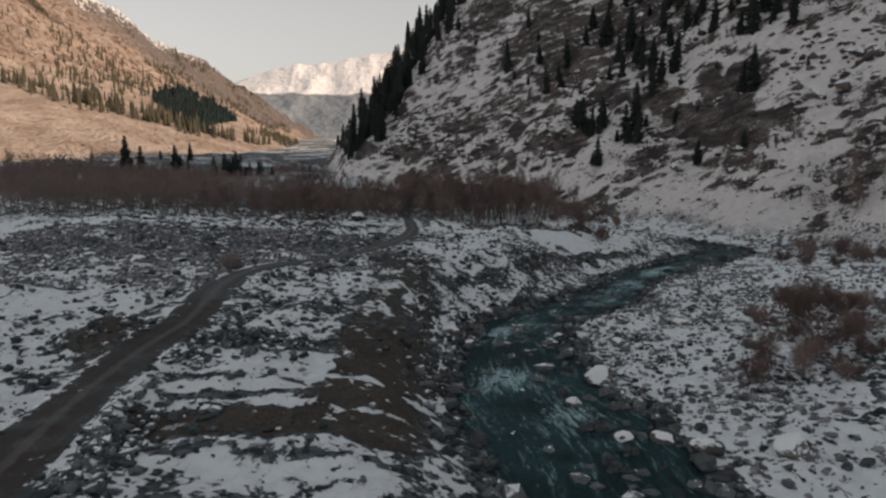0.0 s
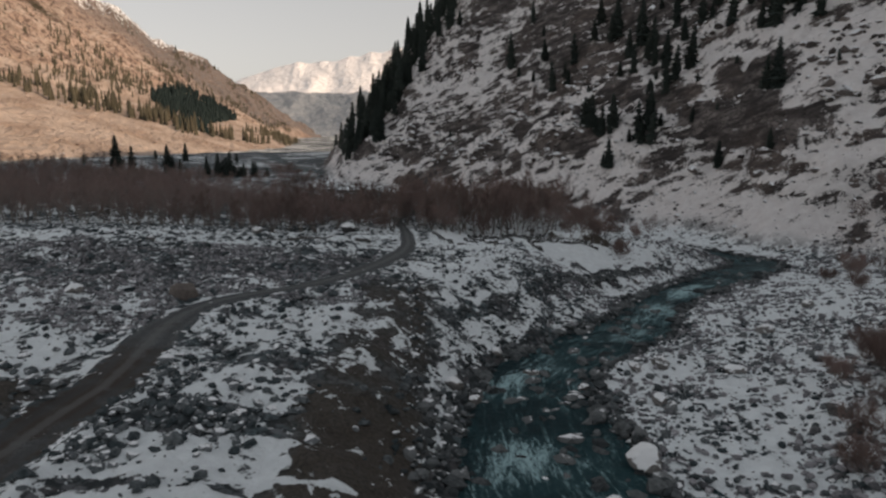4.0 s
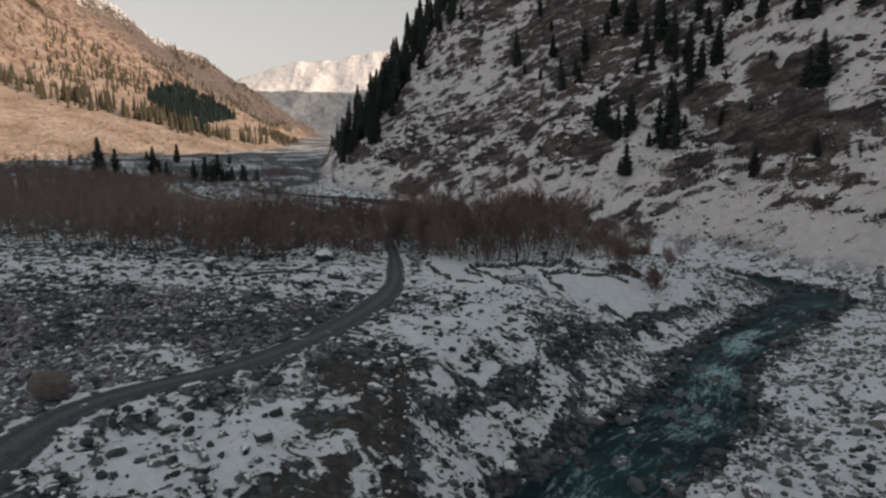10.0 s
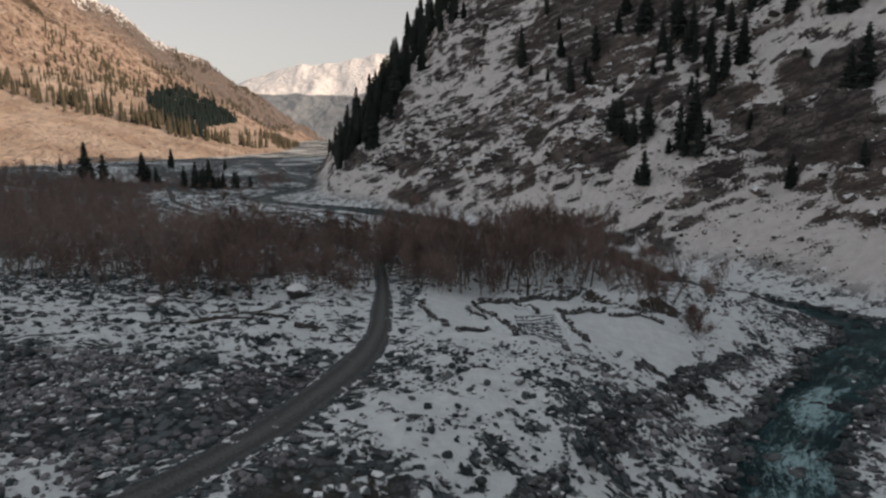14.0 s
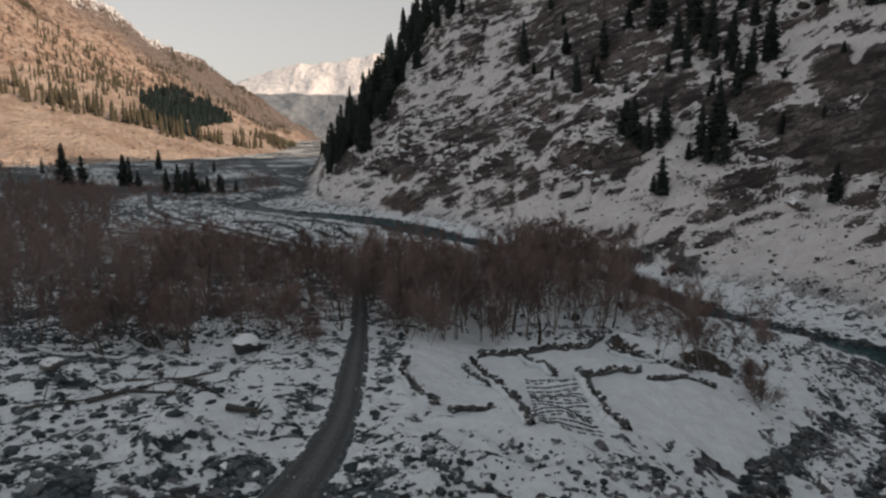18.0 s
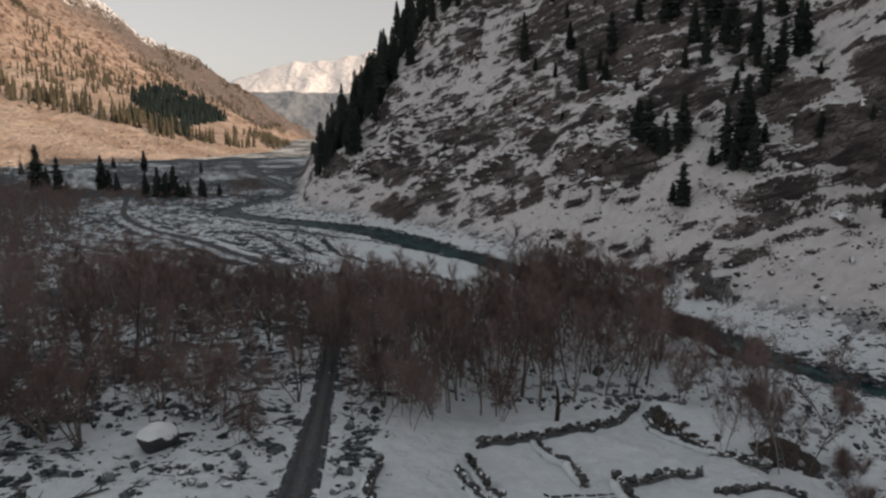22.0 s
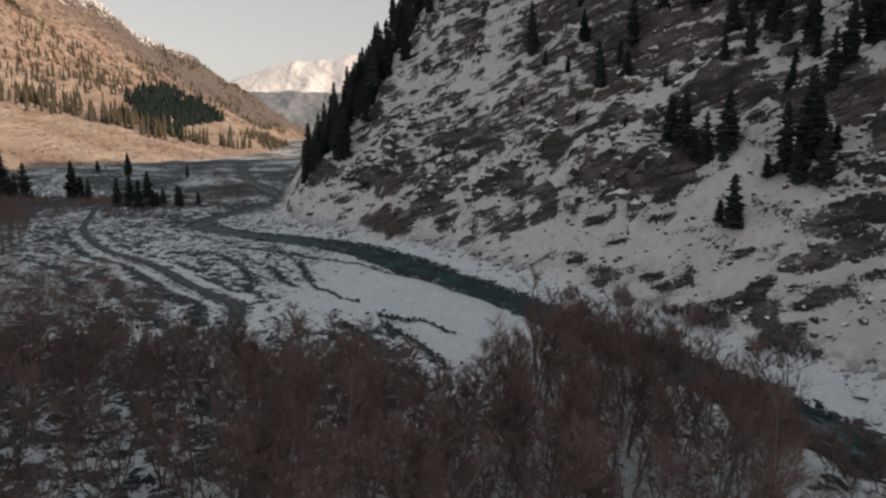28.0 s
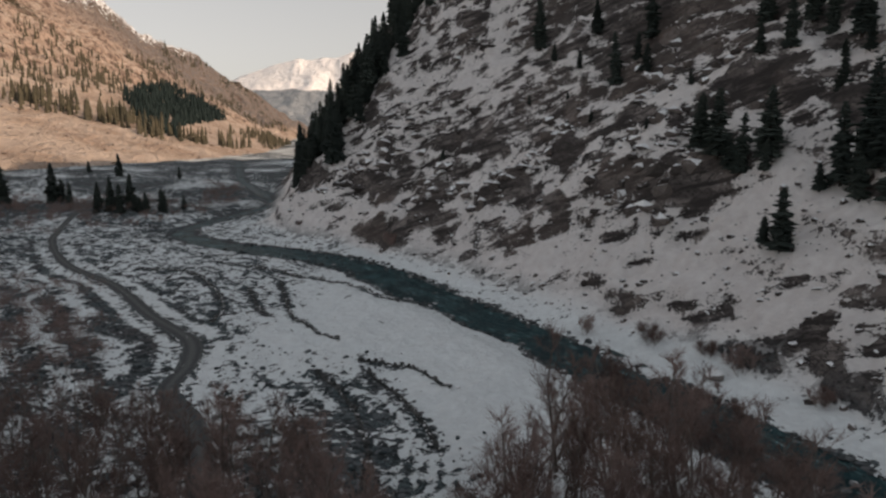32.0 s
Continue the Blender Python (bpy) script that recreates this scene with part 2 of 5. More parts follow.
def road_material():
    m = Mat("gravel_track", 0.93)
    n = m.noise(5, 5, 0.65)
    k = m.noise(0.35, 4, 0.55)
    c = m.mix(m.ramp(n, 0.35, 0.65), (0.058, 0.063, 0.065), (0.130, 0.137, 0.140))
    yy = m.t.nodes.new("ShaderNodeSeparateXYZ")
    m.link(m.pos, yy.inputs[0])
    c = m.mix(m.ramp(m.math("SUBTRACT", k, m.math("MULTIPLY", m.ramp(yy.outputs["Y"], 74, 92), 0.4)), 0.25, 0.55), c, (0.050, 0.041, 0.035))
    e0 = m.attr("edge")
    rut = m.ramp(m.math("ABSOLUTE", m.math("SUBTRACT", m.attr("edge"), 0.5)), 0.22, 0.10)
    mid = m.ramp(m.math("ADD", e0, m.math("MULTIPLY", m.math("SUBTRACT", m.noise(0.9, 4), 0.5), 0.25)), 0.20, 0.08)
    c = m.mix(m.math("MULTIPLY", mid, 0.5), c, (0.135, 0.138, 0.135))
    c = m.mix(m.math("MULTIPLY", rut, 0.55), c, (0.05, 0.053, 0.055))
    e = m.attr("edge")
    s = m.math("ADD", m.noise(0.7, 5, 0.65), m.math("MULTIPLY", m.math("POWER", e, 3.0), 0.20))
    c = m.mix(m.ramp(m.math("ADD", e, m.math("MULTIPLY", m.math("SUBTRACT", m.noise(1.1, 5, 0.65), 0.5), 1.3)), 0.72, 0.95), c, (0.055, 0.068, 0.072))
    m.bump(n, 0.5, 0.06)
    return m.color(m.mix(m.ramp(s, 0.68, 0.75), c, SNOW))


def bark_material(name, lo, hi, rough=0.9):
    m = Mat(name, rough)
    n = m.noise(3.0, 4, 0.6, stretch=(1, 1, 0.25))
    c = m.mix(m.ramp(m.math("ADD", m.math("MULTIPLY", n, 0.7), m.math("MULTIPLY", m.objrand(), 0.4)), 0.3, 0.8), lo, hi)
    m.bump(n, 0.4, 0.03)
    return m.color(c)


def needle_material(name, lo, hi):
    m = Mat(name, 0.85)
    r = m.math("ADD", m.math("MULTIPLY", m.island, 0.5), m.math("MULTIPLY", m.objrand(), 0.5))
    return m.color(m.mix(r, lo, hi))


def slope_material():
    """Sunlit far hillside: dry grass, scree and rock with thin snow high up."""
    m = Mat("dry_grass_hillside", 0.95)
    n = m.noise(0.016, 7, 0.62)
    k = m.noise(0.09, 5, 0.62, stretch=(1.0, 1.0, 0.5))
    v = m.noise(0.35, 4, 0.6)
    grass = m.mix(m.ramp(n, 0.38, 0.62), (0.43, 0.318, 0.245), (0.62, 0.50, 0.41))
    grass = m.mix(m.ramp(v, 0.52, 0.68), grass, (0.58, 0.48, 0.40))
    w = m.noise(0.045, 6, 0.66, stretch=(1.0, 1.0, 0.35))
    rock = m.mix(m.ramp(k, 0.38, 0.6), (0.15, 0.105, 0.085), (0.52, 0.39, 0.31))
    c = m.mix(m.ramp(m.math("ADD", m.up(), m.math("MULTIPLY", m.math("SUBTRACT", 0.5, w), 0.9)), 0.90, 0.72), grass, rock)
    c = m.mix(m.math("MULTIPLY", m.ramp(w, 0.56, 0.66), m.ramp(m.attr("high"), 0.0, 0.5)), c, (0.12, 0.085, 0.07))
    # far ridge: its unlit, hazy grey is mixed into the colour with distance
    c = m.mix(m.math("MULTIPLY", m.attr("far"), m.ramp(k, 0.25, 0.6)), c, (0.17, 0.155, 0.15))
    c = m.mix(m.ramp(m.math("ADD", k, m.math("MULTIPLY", m.attr("scrub"), 0.6)), 0.78, 0.95), c, (0.055, 0.048, 0.03))
    s = m.math("ADD", m.attr("snow"), m.math("MULTIPLY", m.math("SUBTRACT", k, 0.5), 1.4))
    m.bump(m.math("ADD", k, w), 1.0, 12.0)
    return m.color(m.mix(m.ramp(s, 0.5, 0.7), c, SNOW))


def peak_material():
    m = Mat("snow_peak", 0.9)
    n = m.noise(0.006, 7, 0.65)
    k = m.noise(0.02, 5, 0.6)
    # low slopes: distance haze painted as a blue-grey base colour
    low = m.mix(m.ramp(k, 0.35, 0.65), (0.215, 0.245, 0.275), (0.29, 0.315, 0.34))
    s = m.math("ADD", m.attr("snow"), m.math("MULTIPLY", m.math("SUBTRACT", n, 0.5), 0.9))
    rock = m.mix(m.ramp(k, 0.45, 0.6), (0.46, 0.44, 0.43), (0.58, 0.54, 0.52))
    snow = m.mix(m.ramp(m.math("ADD", m.up(), m.math("MULTIPLY", k, 0.3)), 0.55, 0.72), rock, (0.92, 0.90, 0.89))
    m.bump(m.math("ADD", n, m.math("MULTIPLY", k, 0.6)), 0.75, 45.0)
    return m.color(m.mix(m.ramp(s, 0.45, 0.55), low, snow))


M_GROUND = ground_material()
M_STONE = stone_material()
M_BARE = stone_material("bare_boulder_stone", (0.10, 0.085, 0.078), (0.19, 0.165, 0.15), -0.35, False)
M_WET = stone_material("wet_river_stone", (0.034, 0.041, 0.044), (0.165, 0.175, 0.177), -0.12)
M_BOULDER = stone_material("boulder_stone", (0.08, 0.077, 0.074), (0.21, 0.20, 0.19), 0.40, False)
M_WATER = water_material()
M_ROAD = road_material()
M_BARK = bark_material("pale_bark", (0.10, 0.085, 0.075), (0.30, 0.275, 0.25))
M_TWIG = bark_material("bare_twig", (0.134, 0.094, 0.084), (0.275, 0.203, 0.183))
M_LOG = bark_material("grey_dead_wood", (0.040, 0.037, 0.034), (0.115, 0.108, 0.10))
M_FIRBARK = bark_material("fir_bark", (0.035, 0.028, 0.022), (0.07, 0.055, 0.045))
M_NEEDLE = needle_material("fir_needles", (0.026, 0.036, 0.033), (0.066, 0.082, 0.070))
M_SLOPE = slope_material()
M_PEAK = peak_material()


# ---------------------------------------------------------------- terrain
def lattice(ix, iy, seed):
    h = (ix.astype(np.int64) * 374761393 + iy.astype(np.int64) * 668265263 + seed * 144665) & 0x7FFFFFFF
    h = ((h ^ (h >> 13)) * 1274126177) & 0x7FFFFFFF
    return ((h ^ (h >> 16)) & 0xFFFF) / 65535.0


def vnoise(x, y, seed=0):
    ix, iy = np.floor(x), np.floor(y)
    fx, fy = x - ix, y - iy
    fx, fy = fx * fx * (3 - 2 * fx), fy * fy * (3 - 2 * fy)
    a, b = lattice(ix, iy, seed), lattice(ix + 1, iy, seed)
    c, d = lattice(ix, iy + 1, seed), lattice(ix + 1, iy + 1, seed)
    return (a + (b - a) * fx) * (1 - fy) + (c + (d - c) * fx) * fy


def fbm(x, y, size, octaves=4, seed=0, gain=0.5):
    """Fractal noise between about -1 and 1; size: metres of the largest lumps."""
    s, amp, tot = 0.0, 1.0, 0.0
    x, y = x / size, y / size
    for k in range(octaves):
        s = s + amp * (2 * vnoise(x, y, seed + 17 * k) - 1)
        tot += amp
        x, y, amp = x * 2.03 + 11.3, y * 2.03 + 5.7, amp * gain
    return s / tot * 1.6


def smooth(v, lo, hi):
    t = np.clip((v - lo) / (hi - lo), 0, 1)
    return t * t * (3 - 2 * t)


def polydist(x, y, pts):
    """Distance to a polyline, side (positive on its right) and place along it in points."""
    best = np.full(np.shape(x), 1e9)
    side, along = np.zeros(np.shape(x)), np.zeros(np.shape(x))
    for i in range(len(pts) - 1):
        (ax, ay), (bx, by) = pts[i][:2], pts[i + 1][:2]
        dx, dy = bx - ax, by - ay
        t = np.clip(((x - ax) * dx + (y - ay) * dy) / (dx * dx + dy * dy), 0, 1)
        d = np.hypot(x - ax - t * dx, y - ay - t * dy)
        hit = d < best
        best = np.where(hit, d, best)
        side = np.where(hit, np.sign(dy * (x - ax) - dx * (y - ay)), side)
        along = np.where(hit, i + t, along)
    return best, side, along


def curve_through(pts, step=3.0):
    """A smooth line through plan points (any number of values each)."""
    pts = [np.array(p, float) for p in pts]
    out = []
    for i in range(len(pts) - 1):
        p0, p1, p2, p3 = pts[max(i - 1, 0)], pts[i], pts[i + 1], pts[min(i + 2, len(pts) - 1)]
        n = max(2, int(np.hypot(*(p2 - p1)[:2]) / step))
        for k in range(n):
            t = k / n
            out.append(0.5 * (2 * p1 + (p2 - p0) * t + (2 * p0 - 5 * p1 + 4 * p2 - p3) * t * t + (3 * p1 - p0 - 3 * p2 + p3) * t ** 3))
    out.append(pts[-1])
    return out


# river: x, y, half width
RIVER = [(14, -60, 10), (12, 20, 9.5), (11.5, 45, 8.7), (11, 54, 9), (8.5, 64, 8.3), (8.5, 75, 7.2), (9.5, 88, 6), (18, 101, 5.6),
         (28, 112, 5.2), (33, 124, 5), (43, 138, 5), (55, 152, 5.2), (66, 165, 6), (73, 176, 6), (69, 188, 4.6), (60, 201, 4.4),
         (52, 214, 5), (46, 234, 6), (33, 258, 6), (20, 283, 6), (6, 306, 6.5), (-9, 329, 7), (-29, 357, 6.5), (-60, 377, 6),
         (-86, 396, 4.5), (-98, 420, 3.2), (-92, 465, 2.6), (-88, 511, 2.6), (-112, 570, 2.6), (-150, 660, 2.6), (-190, 780, 2.6), (-260, 1000, 2.6)]
FOOT = [(140, -400), (122, -40), (104, 60), (92, 120), (90, 155), (87, 180), (74, 203), (64, 224), (57, 245), (44, 268), (30, 291), (15, 315),
        (-2, 340), (-22, 368), (-49, 392), (-74, 420), (-82, 460), (-90, 520), (-110, 590), (-98, 670), (-30, 770), (150, 900), (500, 1080), (1500, 1200)]
ROAD = [(-24, 5), (-26, 28), (-28.3, 44.5), (-29, 53), (-28.6, 63.6), (-27.6, 70.5), (-28, 78), (-28.2, 84.5), (-26.5, 91), (-22.6, 95), (-17, 101), (-12.6, 110), (-10.2, 117.5), (-7.8, 128), (-6.9, 140), (-7.6, 152),
        (-8.8, 165), (-10.5, 180), (-13, 198), (-17, 216), (-24, 231), (-31, 242), (-33, 254), (-38, 267), (-51, 283), (-74, 314), (-100, 341), (-127, 380), (-143, 413), (-190, 520)]
FAR_WALLS = [[(-78, 335), (-62, 328), (-50, 312), (-41, 293), (-38, 277)], [(-42, 313), (-30, 283)], [(-36, 319), (-25, 284), (-18, 271), (-13, 265)], [(-8, 254), (-1, 252), (5, 244)],
             [(-6.6, 250), (-2.2, 243.7), (1.2, 235), (4, 224)], [(-13.5, 249.4), (-7.3, 239), (-3.4, 224), (-2.5, 214)], [(-12.3, 233), (-8, 215)], [(-60, 345), (-20, 320), (-6, 300)]]
CHANNEL = [(45, 158), (39.8, 152.5), (30.7, 142.4), (22, 129.7), (17.5, 123.8), (14.2, 119.1), (11, 112.9), (7.3, 107.5), (4.3, 104.4), (0.5, 99)]
RIVER_C = curve_through(RIVER, 6)
ROAD_C = curve_through(ROAD, 1.5)


# rock faces of the flank: x, y, reach along, height
CLIFFS = [(52, 311, 13, 9), (30, 330, 8, 5), (36, 344, 8, 5), (15, 353, 11, 6), (-26, 401, 10, 7), (-13, 374, 9, 5), (96, 238, 20, 14), (88, 262, 13, 8), (64, 372, 14, 8), (84, 287, 14, 8),
          (62, 251, 9, 3.4), (53, 262, 8, 3.0), (76, 312, 12, 8), (-48, 425, 12, 8), (5, 395, 11, 6), (104, 262, 16, 10)]
# open snow on the flank: x, y, reach, amount
DRIFTS = [(20, 404, 13, 0.24), (40, 326, 6, 0.34), (32, 322, 6, 0.34), (25, 321, 7, 0.34), (18, 325, 7, 0.3), (68, 340, 14, 0.2), (59, 289, 11, 0.2), (58, 272, 10, 0.24), (67, 267, 10, 0.14), (44, 287, 10, 0.26),
          (70, 274, 9, 0.2), (75, 226, 14, 0.3), (82, 204, 16, 0.3), (-43, 399, 9, 0.25), (90, 308, 10, 0.16), (110, 230, 12, 0.22), (4, 362, 8, 0.2), (-62, 410, 8, 0.2)]


def terrace(x, y):
    z = np.interp(y, [-400, 0, 50, 68, 84, 95, 160, 190, 242, 290, 350, 520, 800, 1300, 4600], [8, 1.2, 0.5, 0.9, 1.8, 2.4, -1.0, -3.4, -6.4, -9.2, -11.5, -14, -17, -24, -60])
    z = z + 3.2 * np.exp(-((x + 62) / 28) ** 2 - ((y - 140) / 26) ** 2)
    z = z - 1.5 * smooth(x, -4, 6) * smooth(y, 130, 150) * (1 - smooth(y, 180, 230))
    return z


def water_level(y):
    return np.interp(y, [-100, 0, 60, 100, 177, 231, 350, 515, 800, 1300], [-1.5, -2.9, -4.2, -5.7, -10.4, -12.4, -13.4, -14.9, -17.6, -26])


def rise(s):
    """Height of the mountain flank over its foot, s metres in from it."""
    return np.interp(s, [0, 5, 12, 60, 150, 300, 480, 700, 1500], [0, 1.6, 6.5, 54, 150, 300, 430, 470, 470])


def height(x, y):
    """Height of the ground and its covers: z, snow, dirt, steep."""
    d, side, along = polydist(x, y, RIVER_C)
    half = np.interp(along, np.arange(len(RIVER_C)), [p[2] for p in RIVER_C])
    half = half + 1.3 * fbm(x, y, 9, 3, 5)
    e = d - half
    zt = terrace(x, y) + 0.8 * fbm(x, y, 30, 3, 1) + 0.35 * fbm(x, y, 6, 3, 2)
    zw = water_level(y)
    wide = np.where(side > 0, 45.0, np.interp(y, [0, 80, 110, 150, 200, 260, 400], [9, 10, 16, 26, 16, 14, 12]))
    up = smooth(e, -0.5, wide) ** np.where(side > 0, 1.0, 0.8)
    target = np.where(side > 0, np.minimum(zt, zw + 5.0), zt)
    z = np.where(e < 0, zw - 0.7 * smooth(-e, 0, 2.0) + 0.15, zw + 0.15 + (target - zw) * up)
    z = z + (0.35 * fbm(x, y, 4, 3, 3) + 0.2 * fbm(x, y, 1.6, 2, 4)) * smooth(e, 0.0, 4.0)
    # road bed
    rd, rs_, ra = polydist(x, y, ROAD_C)
    bed = terrace(x, y) + 0.05
    z = z + (bed - z) * (1 - smooth(rd, 2.6, 6.0))
    z = z + 1.9 * np.exp(-((x + 18.5) / 2.6) ** 2 - ((y - 134.5) / 2.2) ** 2)
    # snowy berm on the road's river side, heap of earth on the other, field edges
    z = z + 0.9 * np.exp(-((rd - 4.4) / 1.1) ** 2) * np.where(rs_ > 0, 1, 0) * smooth(y, 40, 48) * (1 - smooth(y, 76, 80))
    z = z + 0.9 * np.exp(-((x + 18) / 4.5) ** 2 - ((y - 64.3) / 1.9) ** 2)
    z = z + 2.0 * np.exp(-((x + 34.5) / 3.0) ** 2 - ((y - 67) / 4.5) ** 2)
    # mountain flank
    fd, fs, fa = polydist(x, y, FOOT)
    s = np.where(fs > 0, fd, -fd)
    s = s + 2.5 * fbm(x, y, 22, 3, 8) * smooth(y, -50, 100)
    m = rise(np.maximum(s, 0))
    m = m * (1 + 0.42 * smooth(y, 390, 540) * (1 - smooth(s, 80, 170)))
    # dip added in the unseen ridge so that sun reaches the far apron
    m = m - 55 * np.exp(-((y - 500) / 120) ** 2) * smooth(s, 220, 380)
    w = smooth(s, 4, 22)
    wob = 3.5 * fbm(x, y, 16, 3, 34) + 1.6 * fbm(x, y, 5, 2, 39)
    bare = np.zeros_like(x)
    wx, wy = x + 5.0 * fbm(x, y, 13, 3, 43), y + 5.0 * fbm(x, y, 13, 3, 44)
    for cx, cy, reach, tall in CLIFFS:
        near = np.abs(wx - cx) + np.abs(wy - cy) < 2.4 * reach
        if not near.any():
            continue
        cd, _, _ = polydist(np.array([cx * 1.0]), np.array([cy * 1.0]), FOOT)
        g = np.exp(-(((wx[near] - cx) ** 2 + (wy[near] - cy) ** 2) / reach ** 2) ** 1.5)
        q = (s + wob)[near] - cd[0]
        m[near] += tall * g * (smooth(q, -0.28 * tall, 0.28 * tall) - smooth(q, -13, 16))
        bare[near] = np.maximum(bare[near], g * smooth(q, -0.45 * tall, -0.1 * tall) * (1 - smooth(q, 0.35 * tall, 0.75 * tall)))
    drift = np.zeros_like(x)
    for cx, cy, reach, much in DRIFTS:
        near = np.abs(wx - cx) + np.abs(wy - cy) < 2.6 * reach
        drift[near] = np.maximum(drift[near], much * np.exp(-(((wx[near] - cx) ** 2 + (wy[near] - cy) ** 2) / reach ** 2) ** 1.4))
    low = 5 * smooth(vnoise(x / 22, y / 22, 37), 0.5, 0.8)
    s1 = 8 + 3 * fbm(x, y, 14, 2, 36)
    m = m + low * (smooth(s, s1, s1 + 3.5) - np.clip((s - s1 + 6) / 16, 0, 1)) * smooth(y, 100, 160)
    calm = 1 - 2.2 * drift
    crag = 1 - np.abs(fbm(x - 0.35 * y - 0.5 * m, y * 0.6 + 0.8 * m, 38, 5, 21))
    knob = 1 - np.abs(fbm(x + 0.7 * m, y - 0.4 * m, 17, 4, 22))
    m = m + w * calm * (5.5 * (crag - 0.6) + 3.0 * (knob - 0.6) + 1.6 * fbm(x, y, 9, 3, 23))
    # ledges: the beds dip gently away up the valley
    bedz = m - 0.10 * (x - 0.6 * y)
    lay = (bedz + 7.0 * fbm(x, y, 40, 3, 31)) / 7.5
    fr = lay - np.floor(lay)
    m = m + w * calm * 4.8 * (smooth(fr, 0.62, 1.0) - fr) * smooth(vnoise(x / 24, y / 24, 40), 0.25, 0.75)
    lay = (m - 0.10 * (x - 0.6 * y) + 3.0 * fbm(x, y, 16, 3, 33)) / 2.6
    fr = lay - np.floor(lay)
    m = m + w * calm * 1.5 * (smooth(fr, 0.55, 1.0) - fr) * smooth(vnoise(x / 11, y / 11, 41), 0.3, 0.7)
    m = m + w * calm * 0.7 * fbm(x, y, 3.0, 2, 25)
    cover = 0.055 + 0.12 * (1 - smooth(s, 16, 44)) - 0.06 * smooth(s, 60, 110) + 0.20 * fbm(x - 0.5 * y, y, 36, 3, 52) + 0.14 * fbm(x, y, 12, 2, 53) - 0.10 * np.exp(-((y - 360) / 45) ** 2) * smooth(s, 24, 50) + 0.05 * (1 - smooth(y, 270, 310)) * smooth(s, 40, 60) + 0.62 * drift - 0.45 * bare
    z = z + m
    flank = smooth(s, 1, 10)
    snow = 0.575 + 0.10 * fbm(x, y, 45, 2, 50)
    snow = snow + (0.10 + 0.15 * smooth(y, 145, 160)) * smooth(e, 2, 14) * np.where((side < 0) & (y > 130), 1, 0) * smooth(x, -5, 5)
    snow = np.where((x < -12) & (y < 200), snow + 0.05, snow)
    snow = snow - 0.6 * (1 - smooth(e + 1.0 * fbm(x, y, 5, 2, 16), 0.1, 1.8))
    dirt = np.zeros_like(x)
    bank = smooth(x, -12, -9) * (1 - smooth(x, -3, 0)) * smooth(y, 56, 66) * (1 - smooth(y, 103, 110))
    dirt = np.maximum(dirt, bank * (0.3 + 0.6 * vnoise(x / 3, y / 3, 9)))
    snow = snow - bank * (0.10 + 0.18 * smooth(y, 84, 92) + 0.55 * vnoise(x / 4, y / 3, 10))
    # old field strips beside the road
    strip = smooth(x, -25.5, -23.5) * (1 - smooth(x, -3, 0)) * (1 - smooth(y, 80, 83)) * smooth(y, 22, 30)
    yy = y + 0.8 * fbm(x, y, 7, 2, 12) + 0.35 * (x + 16) * smooth(y, 63, 67)
    band = np.interp(yy, [28, 34, 36, 38, 41.5, 42.4, 44.6, 45.4, 49.4, 50.0, 51.2, 51.5, 52.4, 52.8, 54.8, 55.1, 56.5, 61.2, 62, 66.5, 67.2, 69.2, 69.7, 70.3, 72.2, 73, 83], [0.5, 0.66, 0.3, 0.72, 0.72, 0.36, 0.62, 0.06, 0.06, 0.78, 0.78, 0.2, 0.2, 0.78, 0.78, 0.22, 0.84, 0.84, 0.22, 0.22, 0.8, 0.8, 0.3, 0.74, 0.74, 0.22, 0.30])
    brown = smooth(x + 1.2 * fbm(x, y, 6, 2, 17), -12, -10) * smooth(y, 45, 48) * (1 - smooth(y, 70, 74))
    band = band * (1 - brown) + brown * (0.18 + 0.5 * (np.abs(yy - 57) < 0.5) + 0.45 * (np.abs(yy - 51) < 0.4) + 0.3 * (np.abs(yy - 63) < 0.8))
    snow = snow * (1 - strip) + strip * 0.88 * band
    dirt = np.maximum(dirt, strip * smooth(0.2 - band, 0, 0.1))
    dirt = np.maximum(dirt, strip * brown * 0.9)
    berm = np.exp(-((rd - 4.2) / 1.3) ** 2) * np.where(rs_ > 0, 1, 0) * smooth(y, 38, 42) * (1 - smooth(y, 78, 81))
    snow = snow * (1 - berm) + berm * (0.58 + 0.5 * (vnoise(x / 5, y / 5, 11) - 0.4))
    heap = np.exp(-((x + 34.5) / 3.6) ** 2 - ((y - 66) / 6.5) ** 2)
    snow = snow - 0.55 * heap
    dirt = np.maximum(dirt, heap)
    # gravel flats left of the road, and the side track
    bd, _, _ = polydist(x, y, [(-140, 117), (-63, 110), (-39, 108), (-28, 110), (-19, 114), (-11, 121)])
    snow = snow - 0.45 * (1 - smooth(bd, 2, 5))
    flat = smooth(x, -75, -60) * (1 - smooth(x, -14, -9)) * smooth(y, 104, 112) * (1 - smooth(y, 124, 136))
    snow = snow - 0.30 * flat
    snow = snow - 0.22 * (1 - smooth(rd, 2.0, 8.0)) * (1 - smooth(y, 140, 160))
    snow = snow - 0.14 * smooth(x, -26, -20) * (1 - smooth(x, -2, 2)) * smooth(y, 94, 104) * (1 - smooth(y, 125, 138))
    snow = snow + 0.06 * np.where(side > 0, 1, 0) * (1 - flank) * (1 - smooth(y, 110, 170)) * smooth(e, 1, 5) + 0.07 * np.where(side > 0, 1, 0) * (1 - flank) * smooth(y, 80, 95) * smooth(e, 1, 4)
